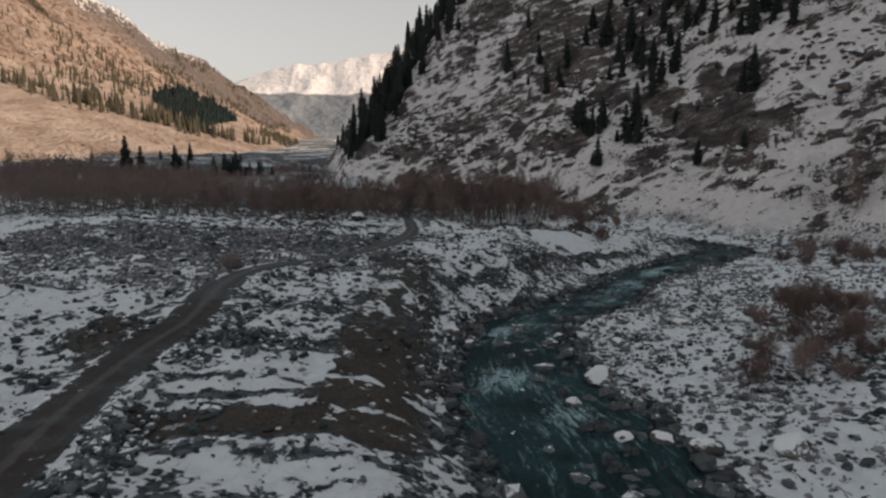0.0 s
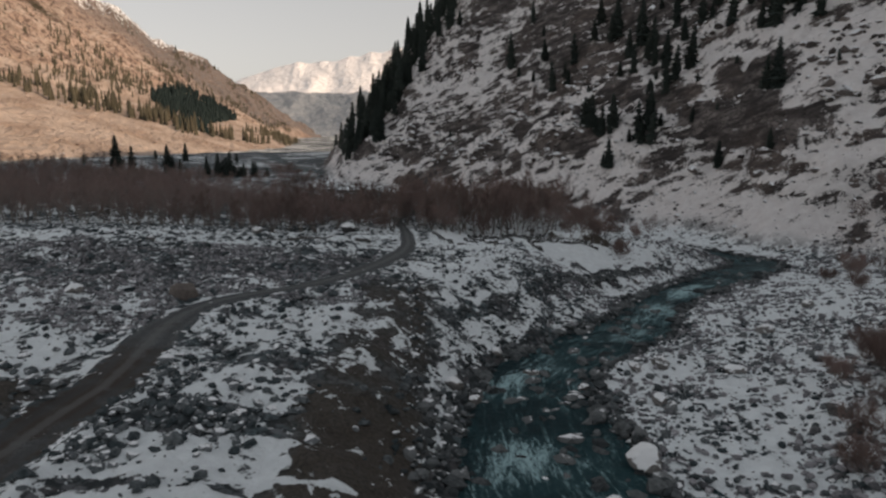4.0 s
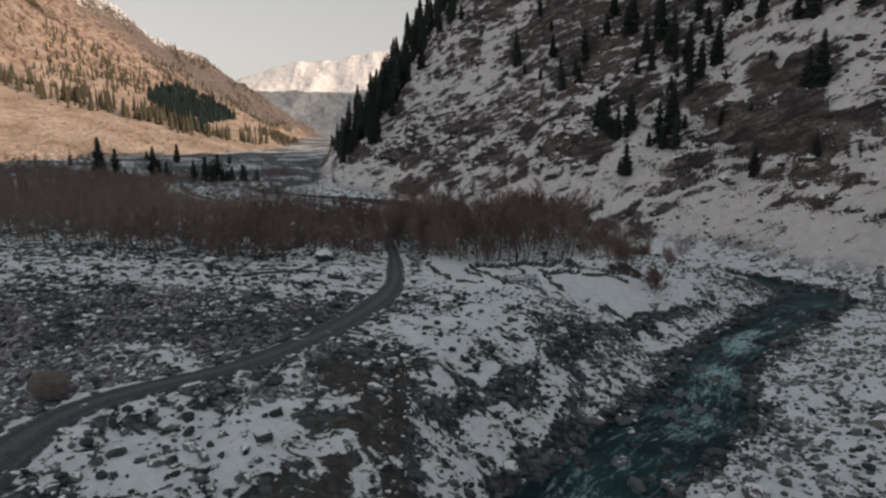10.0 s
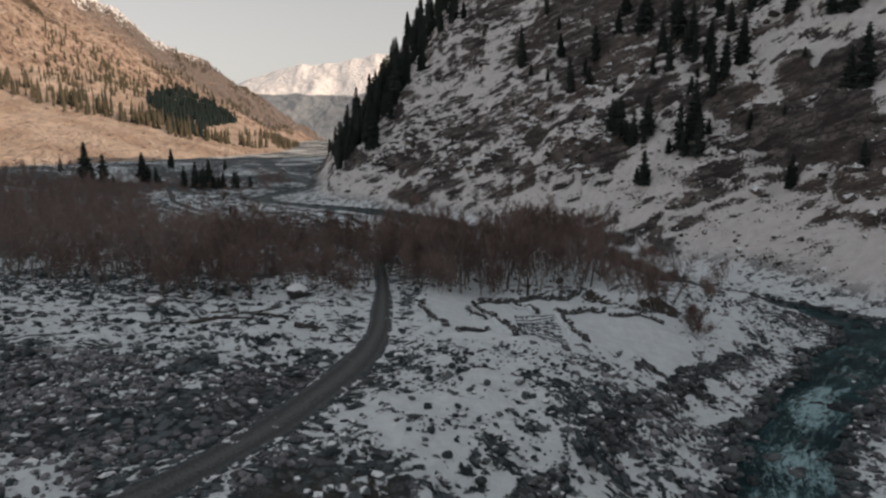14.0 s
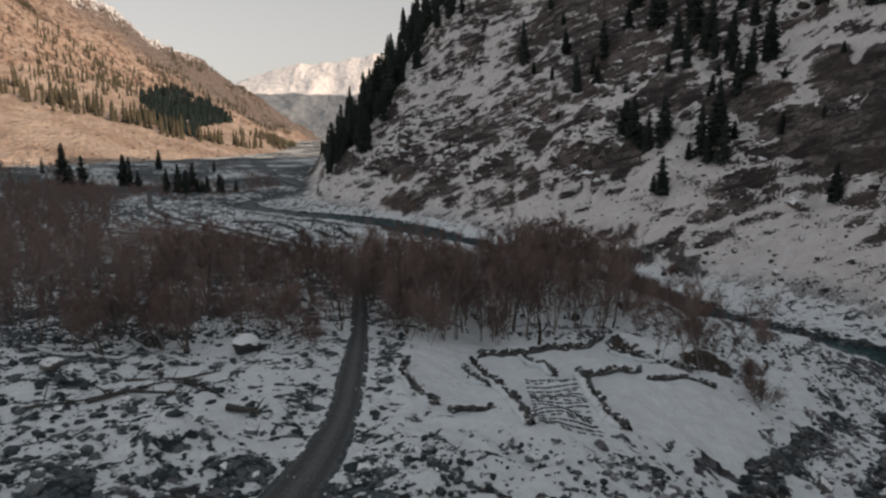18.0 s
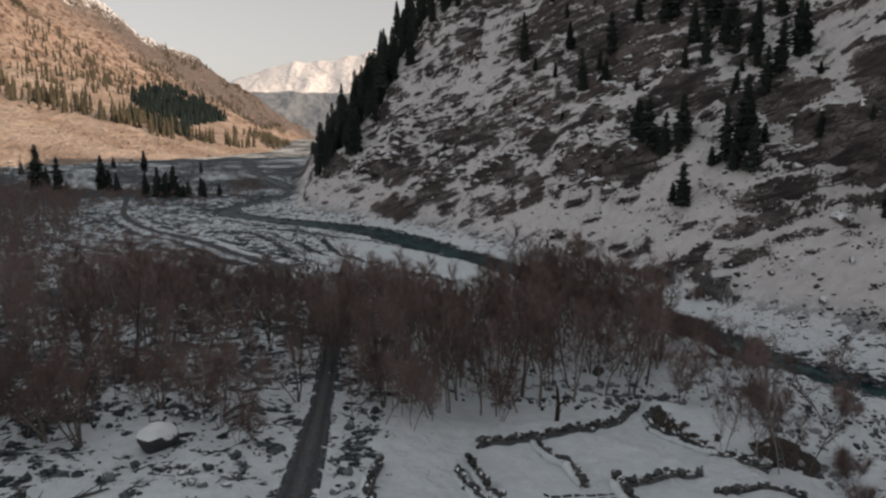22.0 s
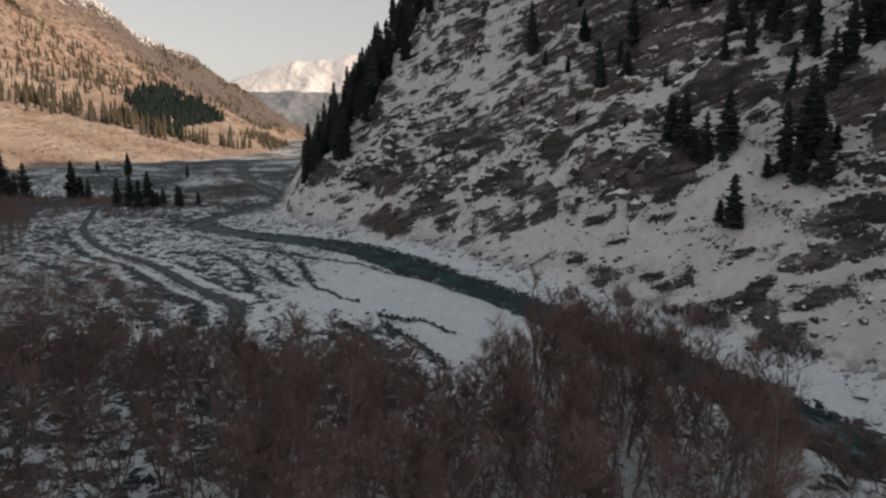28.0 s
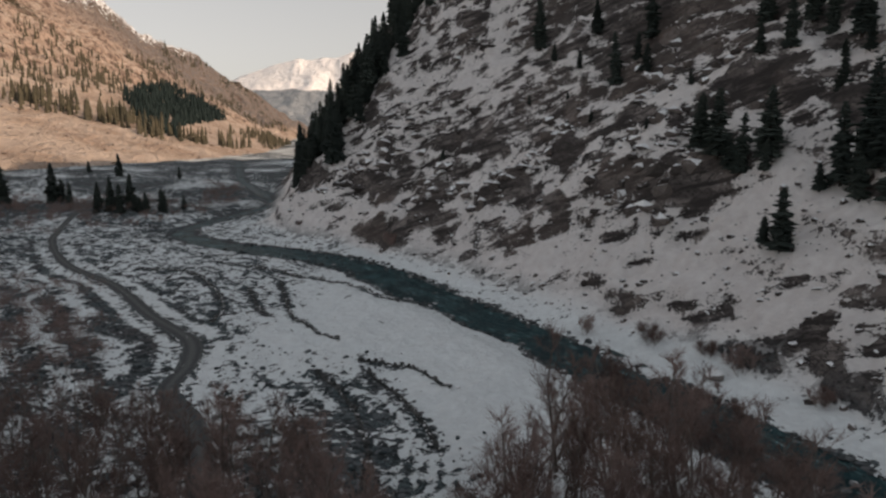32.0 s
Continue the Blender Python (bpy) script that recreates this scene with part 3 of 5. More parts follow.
    # runnels down the slope between the fields and the river
    slope = smooth(x, -6, 2) * smooth(y, 98, 106) * (1 - smooth(y, 140, 148)) * smooth(e, 1, 4) * np.where(side < 0, 1, 0)
    u, v = 0.8 * x - 0.6 * y, 0.6 * x + 0.8 * y
    run = np.abs(fbm(u / 3.2, v, 5.5, 3, 55))
    snow = snow + slope * (-0.02 - 0.34 * (1 - smooth(run, 0.03, 0.20)))
    z = z - 0.5 * slope * (1 - smooth(run, 0.0, 0.16))
    snow = snow + 0.08 * smooth(y, 60, 80) * (1 - smooth(y, 120, 140)) * (1 - flank)
    snow = snow + 0.15 * smooth(x, 20, 26) * smooth(y, 112, 120) * (1 - smooth(y, 165, 172)) * smooth(e, 0.8, 2.5) * np.where(side < 0, 1, 0)
    # dry side channel of dark rocks that winds down to the river
    cd, _, _ = polydist(x, y, CHANNEL)
    snow = snow - 0.42 * (1 - smooth(cd + 1.2 * fbm(x, y, 4, 2, 18), 0.5, 1.9))
    # dark lines of old terrace walls in the meadow
    for line in FAR_WALLS:
        td, _, _ = polydist(x, y, line)
        snow = snow - 0.40 * (1 - smooth(td + 0.35 * fbm(x, y, 4, 2, 19), 0.5, 1.5))
    # plough lines that bend with the terraces
    pd, ps, _ = polydist(x, y, [(-16, 250), (-7.3, 239), (-4.0, 228), (-2.7, 212)])
    pl = np.where(ps > 0, pd, -pd) + 0.5 * fbm(x, y, 9, 2, 26)
    ploughed = smooth(pl, -11, -8) * (1 - smooth(pl, 4.5, 6)) * smooth(y, 210, 216) * (1 - smooth(y, 246, 252))
    snow = snow - ploughed * (0.14 + 0.20 * np.sin(pl * 4.2) * np.where(pl < 0, 1, 0.35) + 0.12 * np.where(pl > 0, np.sin(y * 5.2), 0))
    z = z + ploughed * 0.12 * np.sin(pl * 4.2) * np.where(pl < 0, 1, 0.4)
    # road shoulders in the meadow keep a rim of snow and a dark ditch
    shoulder = smooth(y, 236, 244) * (1 - smooth(y, 360, 400))
    snow = snow + shoulder * (0.35 * np.exp(-((rd - 4.0) / 0.9) ** 2) - 0.4 * np.exp(-((rd - 6.0) / 1.2) ** 2) * np.where(rs_ < 0, 1, 0.5))
    # walled fields keep an even cover
    field = smooth(x, -3, 1) * (1 - smooth(x, 30, 34)) * smooth(y + 0.3 * (x - 14) + 3 * fbm(x, y, 9, 2, 29), 143, 147) * (1 - smooth(y, 172, 178))
    snow = snow + 0.5 * field
    eb, es, _ = polydist(x, y, [(23.4, 171.5), (25.4, 166), (29, 162), (35, 161)])
    above = -es * eb + 0.4 * fbm(x, y, 3, 2, 15)
    ends = smooth(x, 22.5, 24.5) * (1 - smooth(x, 34, 37))
    z = z + 1.7 * smooth(above, -0.3, 1.5) * (1 - smooth(above, 3, 11)) * ends
    earth = smooth(above, -0.9, -0.4) * (1 - smooth(above, 1.5, 2.1)) * ends
    dirt = np.maximum(dirt, earth)
    snow = snow - 0.8 * earth
    snow = snow + 0.04 * smooth(x, 26, 31) * (1 - smooth(x, 48, 54)) * smooth(y, 140, 150) * (1 - smooth(y, 205, 215)) * (1 - flank)
    wood = smooth(y, 172, 180) * (1 - smooth(y, 208, 220)) * smooth(-s, 2, 10)
    snow = snow - 0.12 * wood - 0.10 * smooth(y, 204, 212) * (1 - smooth(y, 228, 238)) * (1 - smooth(x, -14, -6))
    snow = snow - 0.20 * smooth(-x, 24, 34) * smooth(y, 148, 156) * (1 - smooth(y, 186, 198))
    meadow = smooth(x, -34, -20) * smooth(y, 214 + 26 * smooth(-x, -4, 8), 240 + 26 * smooth(-x, -4, 8)) * (1 - smooth(y, 420, 470)) * (1 - flank)
    snow = snow + 0.25 * meadow
    far_left = (1 - smooth(x, -40, -20)) * smooth(y, 205, 225)
    hedge = far_left * (1 - smooth(y, 310, 350)) * smooth(rd, 5, 8) * np.where(rs_ < 0, 1, 0)
    snow = snow - (1 - flank) * (0.12 * smooth(y, 400, 450) * (1 - smooth(x, -100, -80)) + 0.03 * smooth(y, 560, 640)) + 0.34 * smooth(y, 380, 450) * fbm(x, y + 0.6 * x, 34, 4, 28)
    snow = snow - 0.20 * far_left + 0.22 * hedge * np.sin(rd * 0.8 + 3.0 * fbm(x, y, 22, 2, 14)) + 0.10 * hedge * fbm(x, y, 9, 2, 27)
    return z, snow, dirt, flank, e, s, rd, cover


def steps(parts):
    """Grid lines: runs of (from, to, step)."""
    out = []
    for a, b, st in parts:
        n = max(1, int(round((b - a) / st)))
        out.extend(a + (b - a) * k / n for k in range(n))
    out.append(parts[-1][1])
    return np.array(out)


def grid_mesh(name, X, Y, Z, attrs, material):
    ny, nx = X.shape
    me = bpy.data.meshes.new(name)
    me.vertices.add(nx * ny)
    me.vertices.foreach_set("co", np.stack([X, Y, Z], -1).astype(np.float32).ravel())
    i = np.arange((ny - 1) * (nx - 1))
    a = (i // (nx - 1)) * nx + i % (nx - 1)
    quads = np.stack([a, a + 1, a + nx + 1, a + nx], -1)
    me.loops.add(quads.size)
    me.loops.foreach_set("vertex_index", quads.ravel().astype(np.int32))
    me.polygons.add(len(quads))
    me.polygons.foreach_set("loop_start", (np.arange(len(quads)) * 4).astype(np.int32))
    me.update(calc_edges=True)
    me.polygons.foreach_set("use_smooth", np.ones(len(quads), bool))
    for key, v in attrs.items():
        me.attributes.new(key, "FLOAT", "POINT").data.foreach_set("value", v.astype(np.float32).ravel())
    me.materials.append(material)
    return new(name, me)


gx = steps([(-4200, -1200, 150), (-1200, -400, 25), (-400, -160, 6), (-160, -80, 1.8), (-80, 95, 0.75), (95, 160, 1.6), (160, 420, 6), (420, 1500, 40), (1500, 4200, 200)])
gy = steps([(-900, -100, 60), (-100, 25, 6), (25, 40, 0.75), (40, 74, 0.45), (74, 330, 0.75), (330, 460, 1.4), (460, 700, 3.0), (700, 1300, 12), (1300, 4600, 120)])
GX, GY = np.meshgrid(gx, gy)
GZ, G_snow, G_dirt, G_flank, G_e, G_s, G_rd, G_cover = height(GX, GY)
ground = tagged(grid_mesh("ground", GX, GY, GZ, {"snow": G_snow, "dirt": G_dirt, "steep": G_flank, "cover": G_cover}, M_GROUND),
                "valley floor and steep rocky flank, patchy snow over dark rubble", "ground", kind="structure")


def ground_z(x, y):
    """Height of the ground sheet at a place, as its faces have it."""
    x, y = np.atleast_1d(np.asarray(x, float)), np.atleast_1d(np.asarray(y, float))
    i = np.clip(np.searchsorted(gx, x) - 1, 0, len(gx) - 2)
    j = np.clip(np.searchsorted(gy, y) - 1, 0, len(gy) - 2)
    u, v = (x - gx[i]) / (gx[i + 1] - gx[i]), (y - gy[j]) / (gy[j + 1] - gy[j])
    return (GZ[j, i] * (1 - u) + GZ[j, i + 1] * u) * (1 - v) + (GZ[j + 1, i] * (1 - u) + GZ[j + 1, i + 1] * u) * v


# shallow places where the river breaks white
RIFFLES = [(6, 95, 2.6), (8.2, 89, 2.2), (22.5, 104, 2.8), (14, 98, 2.2), (26, 110, 2.4), (28, 116, 2.2), (33, 122, 3), (36, 128, 2.4), (43, 138, 2.0), (46, 143, 1.8), (6, 70, 2.2), (12, 58, 2.5), (57, 154, 3), (50, 220, 3)]


def ribbon(name, pts, halves, zf, material, across=6, attrs=None):
    """A strip that follows a plan line."""
    p = np.array([q[:2] for q in pts])
    t = np.gradient(p, axis=0)
    t /= np.linalg.norm(t, axis=1)[:, None]
    nrm = np.stack([t[:, 1], -t[:, 0]], -1)
    k = np.linspace(-1, 1, across + 1)
    X = p[:, None, 0] + nrm[:, None, 0] * halves[:, None] * k
    Y = p[:, None, 1] + nrm[:, None, 1] * halves[:, None] * k
    Z = zf(X, Y, k)
    ed = np.abs(k)[None] * np.ones_like(X)
    run = np.r_[0, np.cumsum(np.hypot(*np.diff(p, axis=0).T))]
    data = {"edge": ed, "along": run[:, None] * np.ones_like(X), "across": halves[:, None] * k[None]}
    if attrs:
        data.update(attrs(X, Y))
    return grid_mesh(name, X, Y, Z, data, material)


water = tagged(ribbon("river_water", RIVER_C, np.array([p[2] + min(3.0, 0.6 * p[2]) for p in RIVER_C]), lambda X, Y, k: water_level(Y) + 0.02 * np.sin(X * 1.3) * np.sin(Y * 0.9), M_WATER, 14, lambda X, Y: {"riffle": sum(np.exp(-((X - a) / c) ** 2 - ((Y - b) / c) ** 2) for a, b, c in RIFFLES)}),
               "fast shallow mountain river, dark teal with white riffles", "river", kind="structure")
road = tagged(ribbon("dirt_road", ROAD_C, np.interp([p[1] for p in ROAD_C], [0, 60, 84, 92, 101, 112, 125, 140, 200, 240, 300, 420], [2.9, 2.9, 2.6, 1.6, 1.7, 2.0, 1.95, 1.5, 1.3, 1.7, 1.7, 1.3]) * (1 + 0.16 * fbm(np.arange(len(ROAD_C)) * 1.5, np.zeros(len(ROAD_C)), 24, 3, 90, 0.8)),
                     lambda X, Y, k: ground_z(X.ravel(), Y.ravel()).reshape(X.shape) + 0.12 + 0.05 * (np.abs(np.abs(k) - 0.5) > 0.2) - 0.14 * np.abs(k) ** 6, M_ROAD, 16),
              "narrow gravel track with two worn wheel ruts", "road", kind="structure")

# ---------------------------------------------------------------- far mountains
SHEETS = {}


def ruled(name, foot, crest, nu, nv, profile, material, relief, label, snowf):
    f, c = np.array(curve_through(foot, 40)), np.array(curve_through(crest, 40))
    def resample(a, n):
        s = np.r_[0, np.cumsum(np.linalg.norm(np.diff(a[:, :2], axis=0), axis=1))]
        return np.stack([np.interp(np.linspace(0, s[-1], n), s, a[:, k]) for k in range(a.shape[1])], -1)
    f, c = resample(f, nu), resample(c, nu)
    v = np.linspace(0, 1, nv)[:, None]
    X = f[None, :, 0] * (1 - v) + c[None, :, 0] * v
    Y = f[None, :, 1] * (1 - v) + c[None, :, 1] * v
    pv = profile(v)
    Z = f[None, :, 2] * (1 - pv) + c[None, :, 2] * pv
    Z = Z + relief(X, Y, v)
    SHEETS[name] = (X, Y, Z)
    return tagged(grid_mesh(name, X, Y, Z, snowf(X, Y, Z, v), material), label, "mountain", kind="structure")


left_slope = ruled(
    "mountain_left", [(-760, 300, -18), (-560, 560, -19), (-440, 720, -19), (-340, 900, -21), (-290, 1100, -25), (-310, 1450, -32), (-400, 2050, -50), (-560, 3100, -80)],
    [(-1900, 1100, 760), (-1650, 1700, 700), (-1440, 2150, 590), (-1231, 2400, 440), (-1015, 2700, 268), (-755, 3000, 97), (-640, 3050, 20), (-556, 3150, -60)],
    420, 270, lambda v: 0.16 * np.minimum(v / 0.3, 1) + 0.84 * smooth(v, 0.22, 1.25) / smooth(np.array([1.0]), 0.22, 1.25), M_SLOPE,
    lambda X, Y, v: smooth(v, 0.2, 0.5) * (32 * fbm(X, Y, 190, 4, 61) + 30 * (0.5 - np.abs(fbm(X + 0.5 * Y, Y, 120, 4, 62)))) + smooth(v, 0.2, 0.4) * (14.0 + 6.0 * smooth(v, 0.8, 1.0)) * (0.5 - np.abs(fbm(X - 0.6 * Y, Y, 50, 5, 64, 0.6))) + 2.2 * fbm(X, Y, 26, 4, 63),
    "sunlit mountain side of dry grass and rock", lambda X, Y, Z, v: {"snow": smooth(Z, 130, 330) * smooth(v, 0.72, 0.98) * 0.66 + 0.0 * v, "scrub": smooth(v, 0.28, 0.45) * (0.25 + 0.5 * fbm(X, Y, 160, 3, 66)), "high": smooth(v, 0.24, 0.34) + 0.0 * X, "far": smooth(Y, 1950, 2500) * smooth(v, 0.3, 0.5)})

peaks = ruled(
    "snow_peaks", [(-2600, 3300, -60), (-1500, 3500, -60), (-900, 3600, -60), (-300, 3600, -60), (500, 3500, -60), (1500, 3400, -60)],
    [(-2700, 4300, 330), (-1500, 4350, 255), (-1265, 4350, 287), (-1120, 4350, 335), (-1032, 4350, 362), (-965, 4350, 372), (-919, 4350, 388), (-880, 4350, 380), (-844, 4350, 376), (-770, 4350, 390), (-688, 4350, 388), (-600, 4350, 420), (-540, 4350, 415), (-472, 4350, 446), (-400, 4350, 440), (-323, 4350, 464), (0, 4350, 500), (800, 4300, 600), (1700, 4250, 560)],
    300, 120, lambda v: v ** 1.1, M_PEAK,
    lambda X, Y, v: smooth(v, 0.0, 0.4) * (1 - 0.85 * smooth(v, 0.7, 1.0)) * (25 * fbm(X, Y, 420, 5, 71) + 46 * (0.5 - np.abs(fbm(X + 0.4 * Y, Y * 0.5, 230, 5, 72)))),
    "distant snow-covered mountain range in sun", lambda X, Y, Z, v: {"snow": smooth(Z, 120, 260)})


# ---------------------------------------------------------------- builders
def mesh_of(name, verts, faces, material, shade=False):
    """A mesh from arrays: verts (n, 3), faces (m, 3) or (m, 4)."""
    verts, faces = np.asarray(verts, np.float32), np.asarray(faces, np.int32)
    me = bpy.data.meshes.new(name)
    me.vertices.add(len(verts))
    me.vertices.foreach_set("co", verts.ravel())
    me.loops.add(faces.size)
    me.loops.foreach_set("vertex_index", faces.ravel())
    me.polygons.add(len(faces))
    me.polygons.foreach_set("loop_start", (np.arange(len(faces)) * faces.shape[1]).astype(np.int32))
    me.update(calc_edges=True)
    me.polygons.foreach_set("use_smooth", np.full(len(faces), shade))
    me.materials.append(material)
    return me


def child(name, me, parent, label=""):
    ob = new(name, me)
    ob.parent = parent
    if label:
        tagged(ob, label)
    return ob


def frames_of(d):
    """Two vectors across each direction."""
    d = d / np.maximum(np.linalg.norm(d, axis=1), 1e-9)[:, None]
    a = np.where(np.abs(d[:, 2:3]) < 0.9, np.array([[0, 0, 1.0]]), np.array([[1.0, 0, 0]]))
    u = np.cross(d, a)
    u /= np.linalg.norm(u, axis=1)[:, None]
    return u, np.cross(d, u)


def tubes(seg, sides=5):
    """Tapered tubes: rows of p0, p1, r0, r1. Returns verts and quads."""
    seg = np.asarray(seg, float)
    p0, p1, r0, r1 = seg[:, :3], seg[:, 3:6], seg[:, 6], seg[:, 7]
    u, v = frames_of(p1 - p0)
    a = np.arange(sides) * 2 * math.pi / sides
    ring = u[:, None] * np.cos(a)[None, :, None] + v[:, None] * np.sin(a)[None, :, None]
    V = np.concatenate([p0[:, None] + ring * r0[:, None, None], p1[:, None] + ring * r1[:, None, None]], 1)
    i = np.arange(sides)
    q = np.stack([i, (i + 1) % sides, (i + 1) % sides + sides, i + sides], -1)
    F = q[None] + (np.arange(len(seg)) * 2 * sides)[:, None, None]
    return V.reshape(-1, 3), F.reshape(-1, 4)


def spikes(seg):
    """Thin pointed twigs: rows of p0, p1, r0."""
    seg = np.asarray(seg, float)
    p0, p1, r0 = seg[:, :3], seg[:, 3:6], seg[:, 6]
    u, v = frames_of(p1 - p0)
    a = np.arange(3) * 2 * math.pi / 3
    ring = u[:, None] * np.cos(a)[None, :, None] + v[:, None] * np.sin(a)[None, :, None]
    V = np.concatenate([p0[:, None] + ring * r0[:, None, None], p1[:, None]], 1)
    F = np.array([[0, 1, 3], [1, 2, 3], [2, 0, 3]])[None] + (np.arange(len(seg)) * 4)[:, None, None]
    return V.reshape(-1, 3), F.reshape(-1, 3)


def bare_tree(seed, tall, stems, spread, twigs=11, name="bare_tree", label="", category="tree", group="", lean=0.26, stem_r=0.11, thick=0.020):
    """A leafless broadleaf: pale stems with limbs, and a brown haze of twigs."""
    rng = np.random.default_rng(seed)
    root = new(name)
    fine = []
    for k in range(stems):
        wood = []
        az = rng.uniform(0, 2 * math.pi)
        p = np.array([math.cos(az), math.sin(az), 0]) * rng.uniform(0.05, 0.25) * (stems > 1)
        p[2] = -0.35
        d = np.array([math.cos(az) * lean, math.sin(az) * lean, 1.0])
        h = tall * rng.uniform(0.78, 1.0)
        r = stem_r * h / 10 * rng.uniform(0.8, 1.15)
        n = 8
        for i in range(n):
            f0, f1 = i / n, (i + 1) / n
            d = d + np.array([*rng.normal(0, 0.11, 2), 0.05])
            q = p + d / np.linalg.norm(d) * (h + 0.35) / n
            wood.append((*p, *q, r * (1 - f0) ** 0.8 + 0.012, r * (1 - f1) ** 0.8 + 0.012))
            for b in range(0 if f1 < 0.27 else (2 if f1 < 0.5 else 3)):
                ba = rng.uniform(0, 2 * math.pi)
                bl = spread * rng.uniform(0.55, 1.1) * (0.30 + 0.75 * math.sin(math.pi * min(1, 0.12 + f1 * 0.86)))
                bd = np.array([math.cos(ba), math.sin(ba), rng.uniform(0.45, 1.1)])
                bd /= np.linalg.norm(bd)
                bp = p + (q - p) * rng.uniform(0.1, 0.9)
                br = 0.035 * (1.3 - f1)
                for s in range(3):
                    bd = bd + np.array([*rng.normal(0, 0.16, 2), 0.10])
                    bd /= np.linalg.norm(bd)
                    bq = bp + bd * bl / 3
                    wood.append((*bp, *bq, br * (1 - 0.3 * s), br * (0.7 - 0.3 * s) + 0.006))
                    m = int(twigs * (0.5 + 0.35 * s))
                    for _ in range(m):
                        td = bd + rng.normal(0, 0.55, 3) + np.array([0, 0, 0.25])
                        td /= np.linalg.norm(td)
                        a = bp + (bq - bp) * rng.uniform(0, 1)
                        e = a + td * rng.uniform(0.5, 1.25)
                        fine.append((*a, *e, rng.uniform(0.9, 1.4) * thick))
                        for _ in range(2):
                            t2 = td + rng.normal(0, 0.5, 3)
                            c = a + (e - a) * rng.uniform(0.3, 0.9)
                            fine.append((*c, *(c + t2 / np.linalg.norm(t2) * rng.uniform(0.3, 0.75)), 0.72 * thick))
                    bp = bq
            p = q
        child("stem", mesh_of("stem", *tubes(wood, 4), M_BARK, True), root)
    child("crown", mesh_of("crown", *spikes(fine), M_TWIG), root, "fine brown leafless twigs")
    return tagged(root, label, category, group)


def fir_tree(seed, tall, ragged=1.0, label="", group=""):
    """A narrow dark fir: a straight trunk and drooping sprays in whorls."""
    rng = np.random.default_rng(seed)
    root = new("fir_tree")
    V, F = tubes([(0, 0, -0.6, 0, 0, tall * 0.55, tall * 0.018, tall * 0.010), (0, 0, tall * 0.55, 0, 0, tall, tall * 0.010, 0.015)], 7)
    child("trunk", mesh_of("trunk", V, F, M_FIRBARK, True), root)
    verts, faces = [], []
    z = tall * 0.07
    while z < tall * 0.985:
        f = z / tall
        reach = tall * (0.158 * (1 - f) ** 0.62 * min(1.0, 0.55 + 2.6 * f) + 0.010) * rng.uniform(0.55, 1.25)
        n = 8 if f < 0.7 else 6
        for b in range(n):
            if rng.random() < 0.10 * ragged:
                continue
            az = (b + rng.uniform(-0.35, 0.35)) * 2 * math.pi / n + z * 3.1
            L = reach * rng.uniform(0.7, 1.15)
            droop = rng.uniform(0.18, 0.5) * (1 - 0.6 * f)
            u, w = np.array([math.cos(az), math.sin(az), 0]), np.array([-math.sin(az), math.cos(az), 0])
            wid = L * rng.uniform(0.24, 0.36) + 0.12
            up = np.array([0, 0, 1.0])
            o = up * z
            pts = [o, o + u * L * 0.45 + w * wid - up * L * droop * 0.45, o + u * L * 0.45 - w * wid - up * L * droop * 0.45,
                   o + u * L * 0.5 + up * (0.10 - L * droop * 0.25), o + u * L * 0.5 - up * (0.25 + L * (droop * 0.5 + 0.18)), o + u * L - up * L * droop * 1.05]
            k = len(verts)
            verts += pts
            faces += [(k, k + 3, k + 1), (k, k + 2, k + 3), (k + 3, k + 5, k + 1), (k + 3, k + 2, k + 5), (k, k + 1, k + 4), (k, k + 4, k + 2), (k + 1, k + 5, k + 4), (k + 4, k + 5, k + 2)]
        z += tall * (0.026 if f < 0.8 else 0.020) * rng.uniform(0.8, 1.25)
    child("crown", mesh_of("crown", verts, faces, M_NEEDLE), root, "dark green drooping needle sprays")
    return tagged(root, label, "tree", group)


def ico():
    """The corners and faces of an icosahedron."""
    g = (1 + 5 ** 0.5) / 2
    v = np.array([(-1, g, 0), (1, g, 0), (-1, -g, 0), (1, -g, 0), (0, -1, g), (0, 1, g), (0, -1, -g), (0, 1, -g), (g, 0, -1), (g, 0, 1), (-g, 0, -1), (-g, 0, 1)])
    f = np.array([(0, 11, 5), (0, 5, 1), (0, 1, 7), (0, 7, 10), (0, 10, 11), (1, 5, 9), (5, 11, 4), (11, 10, 2), (10, 7, 6), (7, 1, 8),
                  (3, 9, 4), (3, 4, 2), (3, 2, 6), (3, 6, 8), (3, 8, 9), (4, 9, 5), (2, 4, 11), (6, 2, 10), (8, 6, 7), (9, 8, 1)])
    return v / np.linalg.norm(v[0]), f


ICO_V, ICO_F = ico()


